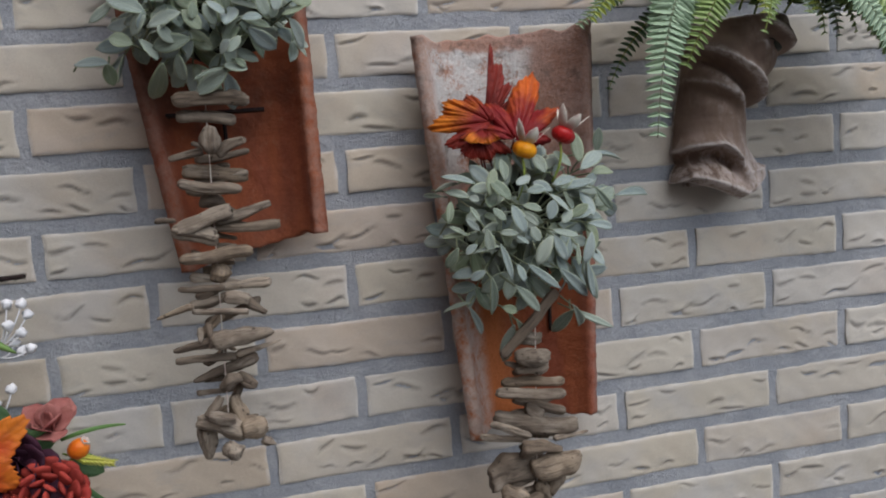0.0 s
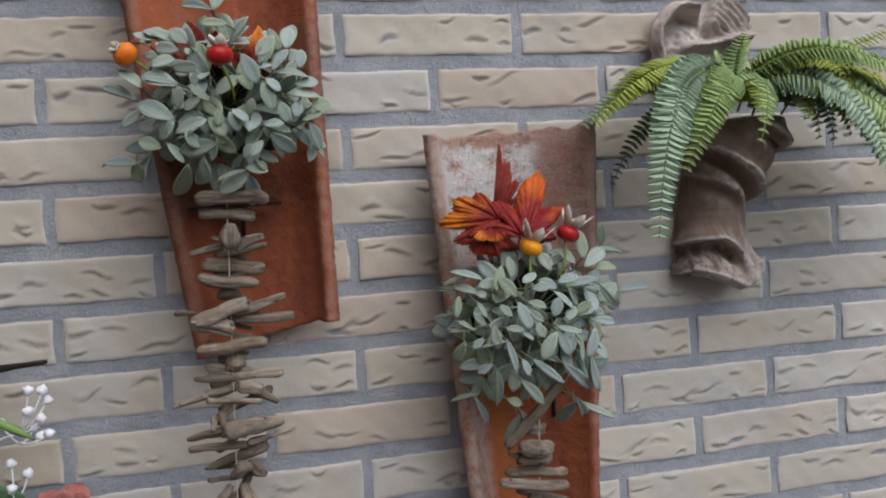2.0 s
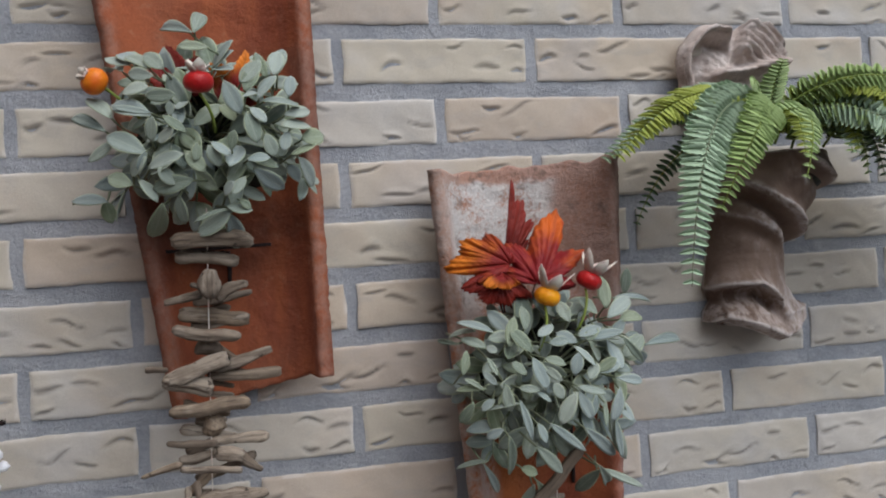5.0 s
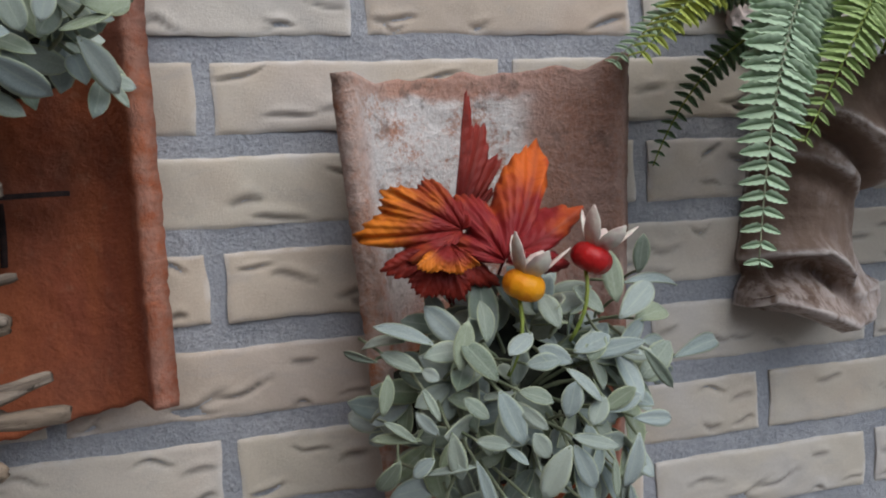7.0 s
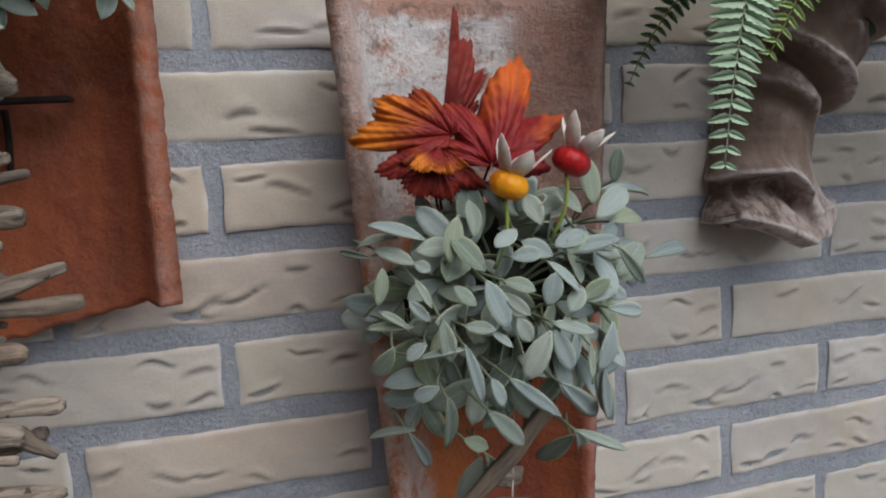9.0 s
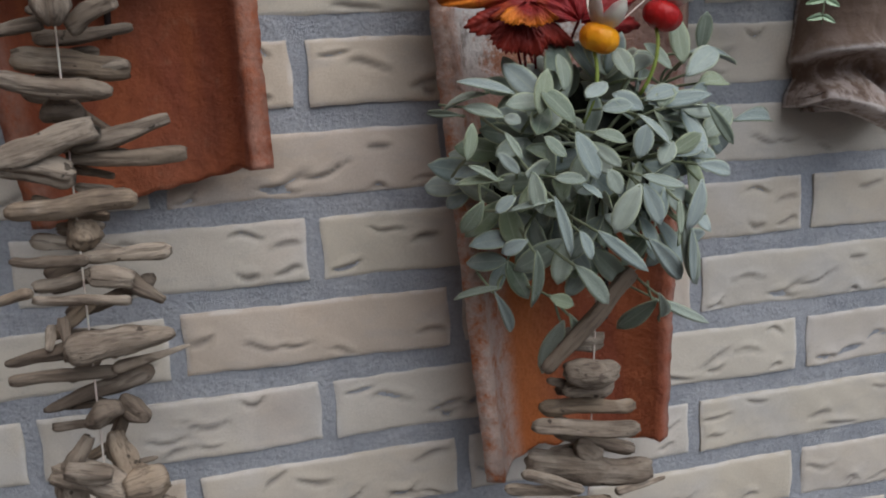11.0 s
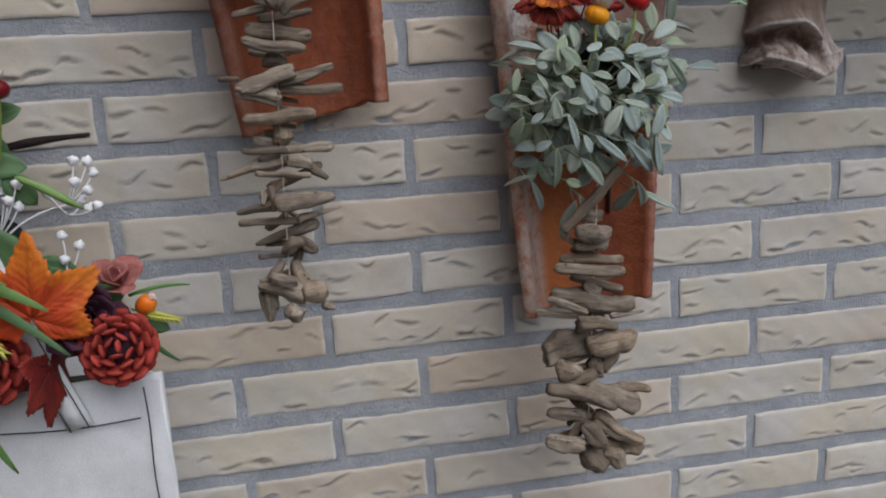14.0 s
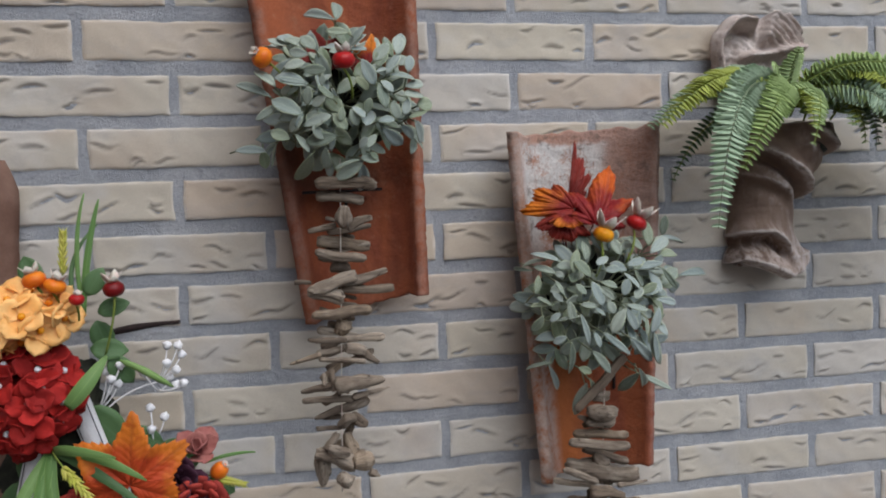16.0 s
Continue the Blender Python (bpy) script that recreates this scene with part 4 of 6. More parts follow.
sage_leaf(sage_long, -0.087, -0.170, 1.745, -0.073, -0.172, 1.733, 0.0096)
sage_leaf(sage_long, -0.066, -0.155, 1.776, -0.061, -0.140, 1.803, 0.0133)
sage_leaf(sage_long, -0.054, -0.154, 1.757, -0.051, -0.151, 1.777, 0.0111)
sage_leaf(sage_long, -0.073, -0.157, 1.780, -0.081, -0.159, 1.794, 0.0093)
sage_leaf(sage_long, -0.056, -0.158, 1.726, -0.061, -0.163, 1.709, 0.0098)
sage_leaf(sage_long, -0.075, -0.166, 1.723, -0.068, -0.165, 1.703, 0.0125)
sage_leaf(sage_long, -0.104, -0.172, 1.709, -0.101, -0.179, 1.724, 0.0143)
sage_leaf(sage_long, -0.131, -0.175, 1.716, -0.132, -0.177, 1.700, 0.0123)
sage_leaf(sage_long, -0.151, -0.174, 1.739, -0.151, -0.179, 1.750, 0.0076)
sage_leaf(sage_long, -0.199, -0.158, 1.721, -0.223, -0.141, 1.707, 0.0103)
sage_leaf(sage_long, -0.252, -0.094, 1.679, -0.218, -0.124, 1.677, 0.0122)
sage_leaf(sage_long, -0.220, -0.111, 1.676, -0.218, -0.100, 1.657, 0.0145)
sage_leaf(sage_long, -0.188, -0.152, 1.685, -0.209, -0.149, 1.694, 0.0123)
sage_leaf(sage_long, -0.191, -0.160, 1.761, -0.170, -0.172, 1.766, 0.0117)
sage_leaf(sage_long, -0.201, -0.157, 1.741, -0.222, -0.141, 1.765, 0.0142)
sage_leaf(sage_long, -0.036, -0.143, 1.732, -0.060, -0.166, 1.732, 0.0145)
sage_leaf(sage_long, -0.168, -0.170, 1.718, -0.166, -0.177, 1.738, 0.0108)
sage_leaf(sage_long, -0.120, -0.174, 1.716, -0.105, -0.177, 1.705, 0.0119)
sage_leaf(sage_long, -0.139, -0.175, 1.725, -0.157, -0.179, 1.737, 0.0130)
sage_leaf(sage_long, -0.114, -0.169, 1.696, -0.121, -0.180, 1.712, 0.0108)
sage_leaf(sage_long, -0.151, -0.163, 1.683, -0.164, -0.172, 1.696, 0.0121)
sage_leaf(sage_long, -0.134, -0.145, 1.817, -0.172, -0.100, 1.841, 0.0117)
sage_leaf(sage_long, -0.132, -0.145, 1.817, -0.127, -0.100, 1.853, 0.0128)
sage_leaf(sage_long, -0.119, -0.158, 1.800, -0.144, -0.163, 1.801, 0.0080)
sage_leaf(sage_long, -0.063, -0.153, 1.777, -0.057, -0.127, 1.810, 0.0115)
sage_leaf(sage_long, -0.072, -0.159, 1.773, -0.081, -0.158, 1.795, 0.0092)
sage_leaf(sage_long, -0.179, -0.156, 1.786, -0.195, -0.138, 1.805, 0.0149)
sage_leaf(sage_long, -0.156, -0.165, 1.780, -0.172, -0.159, 1.796, 0.0136)
sage_leaf(sage_long, -0.191, -0.152, 1.782, -0.215, -0.100, 1.804, 0.0139)
sage_leaf(sage_long, -0.094, -0.168, 1.767, -0.076, -0.161, 1.786, 0.0136)

sage_leaf(sage_short, 0.106, -0.134, 1.536, 0.082, -0.100, 1.532, 0.0082)
sage_leaf(sage_short, 0.091, -0.126, 1.524, 0.071, -0.100, 1.527, 0.0041)
sage_leaf(sage_short, 0.093, -0.124, 1.529, 0.110, -0.151, 1.524, 0.0093)
sage_leaf(sage_short, 0.131, -0.158, 1.522, 0.138, -0.152, 1.548, 0.0111)
sage_leaf(sage_short, 0.150, -0.166, 1.516, 0.134, -0.156, 1.539, 0.0125)
sage_leaf(sage_short, 0.150, -0.168, 1.511, 0.159, -0.180, 1.484, 0.0125)
sage_leaf(sage_short, 0.160, -0.170, 1.510, 0.177, -0.179, 1.506, 0.0099)
sage_leaf(sage_short, 0.193, -0.168, 1.522, 0.174, -0.170, 1.532, 0.0100)
sage_leaf(sage_short, 0.197, -0.167, 1.525, 0.241, -0.160, 1.527, 0.0097)
sage_leaf(sage_short, 0.195, -0.166, 1.527, 0.219, -0.164, 1.535, 0.0117)
sage_leaf(sage_short, 0.186, -0.175, 1.493, 0.191, -0.177, 1.513, 0.0147)
sage_leaf(sage_short, 0.189, -0.169, 1.519, 0.207, -0.178, 1.502, 0.0099)
sage_leaf(sage_short, 0.209, -0.173, 1.495, 0.228, -0.173, 1.505, 0.0098)
sage_leaf(sage_short, 0.211, -0.173, 1.493, 0.234, -0.172, 1.500, 0.0082)
sage_leaf(sage_short, 0.229, -0.169, 1.486, 0.263, -0.160, 1.479, 0.0091)
sage_leaf(sage_short, 0.188, -0.176, 1.483, 0.213, -0.179, 1.474, 0.0081)
sage_leaf(sage_short, 0.187, -0.176, 1.478, 0.168, -0.178, 1.451, 0.0130)
sage_leaf(sage_short, 0.189, -0.176, 1.478, 0.200, -0.179, 1.452, 0.0106)
sage_leaf(sage_short, 0.232, -0.169, 1.477, 0.224, -0.172, 1.445, 0.0125)
sage_leaf(sage_short, 0.215, -0.172, 1.466, 0.213, -0.175, 1.444, 0.0049)
sage_leaf(sage_short, 0.227, -0.166, 1.446, 0.237, -0.146, 1.406, 0.0092)
sage_leaf(sage_short, 0.117, -0.160, 1.488, 0.105, -0.157, 1.501, 0.0068)
sage_leaf(sage_short, 0.114, -0.159, 1.475, 0.101, -0.156, 1.466, 0.0111)
sage_leaf(sage_short, 0.108, -0.155, 1.465, 0.132, -0.173, 1.474, 0.0043)
sage_leaf(sage_short, 0.097, -0.147, 1.472, 0.085, -0.135, 1.449, 0.0105)
sage_leaf(sage_short, 0.124, -0.163, 1.489, 0.125, -0.170, 1.465, 0.0101)
sage_leaf(sage_short, 0.121, -0.158, 1.447, 0.105, -0.151, 1.439, 0.0085)
sage_leaf(sage_short, 0.135, -0.168, 1.474, 0.146, -0.170, 1.436, 0.0075)
sage_leaf(sage_short, 0.135, -0.168, 1.485, 0.151, -0.178, 1.484, 0.0075)
sage_leaf(sage_short, 0.161, -0.172, 1.451, 0.193, -0.170, 1.423, 0.0082)
sage_leaf(sage_short, 0.108, -0.155, 1.485, 0.081, -0.136, 1.484, 0.0060)
sage_leaf(sage_short, 0.106, -0.154, 1.483, 0.090, -0.145, 1.496, 0.0052)
sage_leaf(sage_short, 0.090, -0.139, 1.496, 0.095, -0.141, 1.519, 0.0081)
sage_leaf(sage_short, 0.143, -0.169, 1.497, 0.129, -0.168, 1.509, 0.0083)
sage_leaf(sage_short, 0.159, -0.172, 1.503, 0.172, -0.181, 1.490, 0.0074)
sage_leaf(sage_short, 0.111, -0.151, 1.513, 0.117, -0.165, 1.498, 0.0049)
sage_leaf(sage_short, 0.166, -0.167, 1.523, 0.184, -0.173, 1.526, 0.0092)
sage_leaf(sage_short, 0.150, -0.172, 1.481, 0.161, -0.180, 1.473, 0.0056)
sage_leaf(sage_short, 0.244, -0.155, 1.522, 0.263, -0.158, 1.495, 0.0069)
sage_leaf(sage_short, 0.112, -0.148, 1.522, 0.118, -0.159, 1.519, 0.0105)
sage_leaf(sage_short, 0.216, -0.159, 1.535, 0.202, -0.173, 1.524, 0.0102)
sage_leaf(sage_short, 0.173, -0.160, 1.539, 0.156, -0.169, 1.529, 0.0102)
sage_leaf(sage_short, 0.174, -0.176, 1.473, 0.165, -0.180, 1.488, 0.0114)
sage_leaf(sage_short, 0.150, -0.170, 1.452, 0.158, -0.172, 1.434, 0.0083)
sage_leaf(sage_short, 0.210, -0.172, 1.502, 0.198, -0.181, 1.490, 0.0099)
sage_leaf(sage_short, 0.126, -0.158, 1.440, 0.134, -0.135, 1.395, 0.0117)
sage_leaf(sage_short, 0.139, -0.144, 1.406, 0.153, -0.151, 1.401, 0.0121)
sage_leaf(sage_short, 0.159, -0.117, 1.380, 0.146, -0.100, 1.335, 0.0139)
sage_leaf(sage_short, 0.157, -0.133, 1.389, 0.183, -0.100, 1.346, 0.0101)
sage_leaf(sage_short, 0.222, -0.131, 1.391, 0.205, -0.100, 1.361, 0.0121)
sage_leaf(sage_short, 0.217, -0.143, 1.399, 0.248, -0.100, 1.359, 0.0082)
sage_leaf(sage_short, 0.233, -0.109, 1.385, 0.278, -0.100, 1.359, 0.0042)
sage_leaf(sage_short, 0.111, -0.131, 1.412, 0.083, -0.100, 1.402, 0.0044)
sage_leaf(sage_short, 0.109, -0.122, 1.407, 0.131, -0.100, 1.366, 0.0076)
sage_leaf(sage_short, 0.276, -0.094, 1.558, 0.278, -0.100, 1.584, 0.0102)
sage_leaf(sage_short, 0.253, -0.118, 1.556, 0.306, -0.100, 1.555, 0.0097)
sage_leaf(sage_short, 0.274, -0.139, 1.510, 0.341, -0.100, 1.513, 0.0030)
sage_leaf(sage_short, 0.221, -0.168, 1.450, 0.244, -0.139, 1.404, 0.0111)
sage_leaf(sage_short, 0.150, -0.162, 1.429, 0.179, -0.153, 1.398, 0.0107)
sage_leaf(sage_short, 0.195, -0.171, 1.443, 0.238, -0.144, 1.404, 0.0111)

sage_leaf(sage_short, 0.232, -0.150, 1.540, 0.262, -0.140, 1.560, 0.0140)
sage_leaf(sage_short, 0.236, -0.140, 1.548, 0.238, -0.125, 1.578, 0.0120)
sage_leaf(sage_short, 0.250, -0.135, 1.535, 0.284, -0.120, 1.540, 0.0135)
sage_leaf(sage_short, 0.222, -0.150, 1.545, 0.205, -0.150, 1.562, 0.0120)
sage_leaf(sage_short, 0.258, -0.130, 1.520, 0.292, -0.110, 1.508, 0.0140)
sage_leaf(sage_short, 0.262, -0.130, 1.505, 0.290, -0.110, 1.485, 0.0140)
sage_leaf(sage_short, 0.190, -0.160, 1.540, 0.182, -0.155, 1.560, 0.0110)
sage_leaf(sage_short, 0.120, -0.145, 1.535, 0.090, -0.125, 1.548, 0.0110)
sage_leaf(sage_short, 0.148, -0.155, 1.535, 0.150, -0.150, 1.558, 0.0120)
sage_leaf(sage_short, 0.246, -0.145, 1.500, 0.276, -0.135, 1.520, 0.0150)


# ---- maple leaves ----
OUT_A = (-62, -44, -18, 10, 22, 38, 54, 66, 80, 90, 100, 114, 126, 142, 158, 170, 198, 224, 242)
OUT_R = (0.30, 0.36, 0.66, 0.54, 0.66, 0.90, 0.68, 0.58, 0.78, 1.0, 0.78, 0.58, 0.68, 0.88, 0.66, 0.54, 0.64, 0.36, 0.30)


def maple_mesh(name, size, material, seed, cup=0.25, lean=0.0):
    """A maple leaf round its stalk at the origin, middle lobe along +y, face +z: pointed lobes, toothed edge, folded veins."""
    rng = random.Random(seed)
    bm = bmesh.new()
    uv = bm.loops.layers.uv.new("UVMap")
    angles = [math.radians(a) for a in (90, 38, 142, -18, 198)]
    steps, edge = 150, []
    lo, hi = math.radians(-62), math.radians(242)
    for i in range(steps + 1):
        a = lo + (hi - lo) * i / steps
        r = float(np.interp(math.degrees(a), OUT_A, OUT_R)) * (1 - lean * min(1.0, max(0.0, (a - 1.75) / 0.3)))
        best = min(range(len(angles)), key=lambda q: abs(a - angles[q]))
        saw = abs(((a * 9.0 + rng.uniform(-0.10, 0.10)) % 1.0) - 0.5) * 0.17
        edge.append((a, r * (1 - saw), best))
    rings, at = 7, {}
    grid = []
    for k in range(rings + 1):
        t = max(0.02, k / rings)
        row = []
        for i, (a, r, best) in enumerate(edge):
            rr = r * t * size
            off = abs(a - angles[best])
            z = size * (0.10 * min(off, 0.5) * t - cup * t * t * r * 0.5 + 0.05 * math.sin(a * 4 + seed) * t * t + 0.03 * noise.noise(Vector((a * 3, t * 3, seed))))
            v = bm.verts.new((rr * math.cos(a), rr * math.sin(a), z))
            at[v] = (0.1 + 0.2 * best + max(-0.1, min(0.1, (a - angles[best]) * 0.19)) , t * r)
            row.append(v)
        grid.append(row)
    for a, b in zip(grid, grid[1:]):
        for i in range(steps):
            f = bm.faces.new((a[i], a[i + 1], b[i + 1], b[i]))
            for lp in f.loops:
                lp[uv].uv = at[lp.vert]
    thicken(bm, 0.0006)
    return mesh_of(name, bm, material)


def maple(label, at, way, face, size, material, seed, cup=0.25, stalk=None, lean=0.0):
    leaf = thing("artificial_maple_leaf", label, "leaf", group="maple leaves")
    piece("blade", maple_mesh("blade", size, material, seed, cup, lean), aim(at, way, face), leaf)
    bm = bmesh.new()
    end = Vector(stalk) if stalk else Vector(at) - Vector(way).normalized() * size * 0.35
    root = Vector(at) + Vector((0, 0.004, 0))
    tube(bm, bezier(root, (root + end) / 2 + Vector((0, 0.012, 0)), end + Vector((0, 0.03, 0)), 6), [0.0009] * 6, 6)
    part("stalk", bm, WINE, leaf)
    return leaf


def spread_leaf(label, hub, tips, material, seed, notch=0.55, margin=22.0, bulge=0.006, straight=False):
    """A maple leaf whose lobes end at tips; it faces the yard. straight: folded along its last lobe, so that side has no margin."""
    leaf = thing("artificial_maple_leaf", label, "leaf", group="maple leaves")
    h = Vector(hub)
    lobes = []
    for tip in tips:
        d = Vector(tip) - h
        lobes.append((math.degrees(math.atan2(d.z, d.x)) % 360, math.hypot(d.x, d.z), d.y))
    lobes.sort()
    first = max(range(len(lobes)), key=lambda q: (lobes[q][0] - lobes[q - 1][0]) % 360)
    lobes = lobes[first:] + [(a + 360, r, y) for a, r, y in lobes[:first]]
    A, R, D, N = [lobes[0][0] - margin], [lobes[0][1] * 0.35], [0.0], [0]
    for k, (a, r, y) in enumerate(lobes):
        if k:
            gap = a - lobes[k - 1][0]
            low = notch * min(r, lobes[k - 1][1])
            for f, g in ((0.15, None), (0.30, None), (0.5, low), (0.70, None), (0.85, None)):
                near = lobes[k - 1][1] if f < 0.5 else r
                rr = g if g else low + (near - low) * (0.74 if f in (0.15, 0.85) else 0.48)
                A.append(lobes[k - 1][0] + gap * f)
                R.append(rr)
                D.append(0.7 * (lobes[k - 1][2] * (1 - f) + y * f))
        A.append(a)
        R.append(r)
        D.append(y)
    A.append(lobes[-1][0] + (1.0 if straight else margin))
    R.append(lobes[-1][1] * (0.96 if straight else 0.35))
    D.append(lobes[-1][2] if straight else 0.0)
    rng = random.Random(seed)
    steps, rings = 130, 9
    bm = bmesh.new()
    uv = bm.loops.layers.uv.new("UVMap")
    most = max(R)
    at, grid = {}, []
    edge = []
    for i in range(steps + 1):
        a = A[0] + (A[-1] - A[0]) * i / steps
        r, y = float(np.interp(a, A, R)), float(np.interp(a, A, D))
        saw = 1 - 0.16 * abs(((a * 0.17 + rng.uniform(-0.12, 0.12)) % 1.0) - 0.5) * (0.0 if straight and a > lobes[-1][0] else 1.0)
        near = min(range(len(lobes)), key=lambda q: abs(a - lobes[q][0]))
        edge.append((math.radians(a), r * saw, y, near, a - lobes[near][0]))
    for k in range(rings + 1):
        t = max(0.02, k / rings)
        row = []
        for a, r, y, near, off in edge:
            crease = 0.0016 * min(1.0, abs(off) / 12) * math.sin(math.pi * t)
            wave = 0.003 * noise.noise(Vector((a * 3, t * 3, seed))) + 0.0016 * noise.noise(Vector((a * 9, t * 6, seed)))
            v = bm.verts.new((r * t * math.cos(a), y * t ** 1.3 - bulge * math.sin(math.pi * t) - crease + wave * t, r * t * math.sin(a)))
            at[v] = (0.1 + 0.2 * (near % 5) + max(-0.1, min(0.1, off * 0.0042)), t * r / most)
            row.append(v)
        grid.append(row)
    for a, b in zip(grid, grid[1:]):
        for i in range(steps):
            f = bm.faces.new((a[i], b[i], b[i + 1], a[i + 1]))
            for lp in f.loops:
                lp[uv].uv = at[lp.vert]
    thicken(bm, 0.0006)
    piece("blade", mesh_of("blade", bm, material), Matrix.Translation(h), leaf)
    bm = bmesh.new()
    tube(bm, bezier(h + Vector((0, 0.003, 0)), h + Vector((0.004, 0.03, -0.01)), (h.x * 0.7 + 0.055, -0.085, 1.54), 7), [0.0010] * 7, 6)
    part("stalk", bm, WINE, leaf)
    return leaf


spread_leaf("dark red fabric maple leaf folded along its midrib on the tile", (0.1505, -0.084, 1.592),
            ((0.1655, -0.084, 1.684), (0.1780, -0.080, 1.665), (0.1900, -0.078, 1.641), (0.183, -0.080, 1.620)), AUTUMN_DARK, 2, 0.93, 14, 0.002, True)
spread_leaf("dark red fabric maple leaf drooping over the sage", (0.134, -0.118, 1.588),
            ((0.094, -0.126, 1.577), (0.116, -0.136, 1.560), (0.142, -0.138, 1.556), (0.168, -0.130, 1.562)), AUTUMN_DARK, 6, 0.88)
spread_leaf("orange and red fabric maple leaf lying sideways on the tile", (0.146, -0.124, 1.597),
            ((0.081, -0.100, 1.594), (0.102, -0.097, 1.624), (0.131, -0.094, 1.631), (0.153, -0.100, 1.617), (0.110, -0.130, 1.580)), AUTUMN, 9, 0.93, 30, 0.006)
spread_leaf("orange and crimson fabric maple leaf above the sage", (0.170, -0.130, 1.577),
            ((0.2145, -0.080, 1.653), (0.2225, -0.132, 1.607), (0.145, -0.108, 1.619), (0.134, -0.122, 1.594), (0.210, -0.138, 1.572)), AUTUMN_CRIMSON, 4, 0.68, 26, 0.006)
spread_leaf("orange fabric maple leaf curling out under the others", (0.136, -0.130, 1.590),
            ((0.150, -0.148, 1.577), (0.138, -0.150, 1.573), (0.112, -0.146, 1.579)), AUTUMN, 14, 0.95, 16, 0.004)
maple("dark red fabric leaf behind the sage on the long tile", (-0.146, -0.12, 1.775), (-0.3, -0.1, 1.0), (0.1, -1, 0.2), 0.042, AUTUMN_DARK, 3)
maple("orange fabric leaf tucked behind the sage", (-0.098, -0.12, 1.765), (0.25, -0.1, 1.0), (0.5, -1, 0.2), 0.046, AUTUMN, 12)


# ---- rose hips and small pumpkins ----
def fruit_berry(name, label, at, radius, material, up, stalk_from=None, ribs=0, squash=0.85, calyx=0.9):
    berry = thing(name, label, "berry", group="berries")
    u = Vector(up).normalized()
    bm = bmesh.new()
    bmesh.ops.create_uvsphere(bm, u_segments=24, v_segments=14, radius=radius)
    for v in bm.verts:
        a = math.atan2(v.co.y, v.co.x)
        k = 1 + (0.09 * math.cos(a * ribs) if ribs else 0.02 * math.sin(a * 3))
        pole = math.hypot(v.co.x, v.co.y) / radius
        v.co = Vector((v.co.x * k, v.co.y * k, v.co.z * squash * (0.82 + 0.18 * pole)))
    bmesh.ops.transform(bm, matrix=Matrix.Translation(at) @ u.to_track_quat("Z", "Y").to_matrix().to_4x4(), verts=bm.verts)
    part("fruit", bm, material, berry)
    if calyx:
        star = bmesh.new()
        for k in range(5):
            a = k * 2 * math.pi / 5 + radius * 300
            ring = [(0.0, 0.28), (0.4, 0.46), (0.8, 0.36), (1.15, 0.04)]
            prev = None
            for r, w in ring:
                c = Vector((math.cos(a), math.sin(a), 0)) * (0.25 + r * 0.55) * radius * calyx + Vector((0, 0, radius * squash * 0.70 + r * radius * calyx * (0.75 + 0.2 * math.sin(k * 2.1))))
                s = Vector((-math.sin(a), math.cos(a), 0)) * w * radius * (0.7 + 0.3 * calyx)
                now = (star.verts.new(c + s), star.verts.new(c - s))
                if prev:
                    star.faces.new((prev[0], prev[1], now[1], now[0]))
                prev = now
        thicken(star, 0.0006)
        bmesh.ops.transform(star, matrix=Matrix.Translation(at) @ u.to_track_quat("Z", "Y").to_matrix().to_4x4(), verts=star.verts)
        part("calyx", star, CALYX, berry, "dry pale sepals")
    if stalk_from:
        bm = bmesh.new()
        base = Vector(at) - u * radius * 0.7
        tube(bm, bezier(stalk_from, (Vector(stalk_from) + base) / 2 + Vector((0.006, -0.008, 0)), base, 8), [0.0013] * 8, 6)
        part("stem", bm, GREEN_STEM, berry, "yellow-green stem")
    return berry


fruit_berry("artificial_pumpkin", "small ribbed yellow-orange pumpkin with pale sepals", (0.1725, -0.152, 1.565), 0.0118, YELLOW, (0.35, -0.15, 1), (0.160, -0.155, 1.515), 10, 0.85, 1.7)
fruit_berry("artificial_pumpkin", "small ribbed red pumpkin with pale sepals", (0.2155, -0.150, 1.577), 0.0116, RED, (0.5, -0.1, 1), (0.200, -0.150, 1.530), 10, 0.85, 1.7)
fruit_berry("artificial_rose_hip", "glossy orange rose hip beside the sage", (-0.214, -0.15, 1.774), 0.0118, ORANGE, (-0.6, -0.5, 0.4), (-0.18, -0.12, 1.74), 0, 0.95, 0.55)
fruit_berry("artificial_rose_hip", "dark red rose hip with dry sepals in the sage", (-0.127, -0.175, 1.766), 0.0125, RED, (0.0, -0.2, 1), (-0.118, -0.15, 1.728), 0, 0.85)


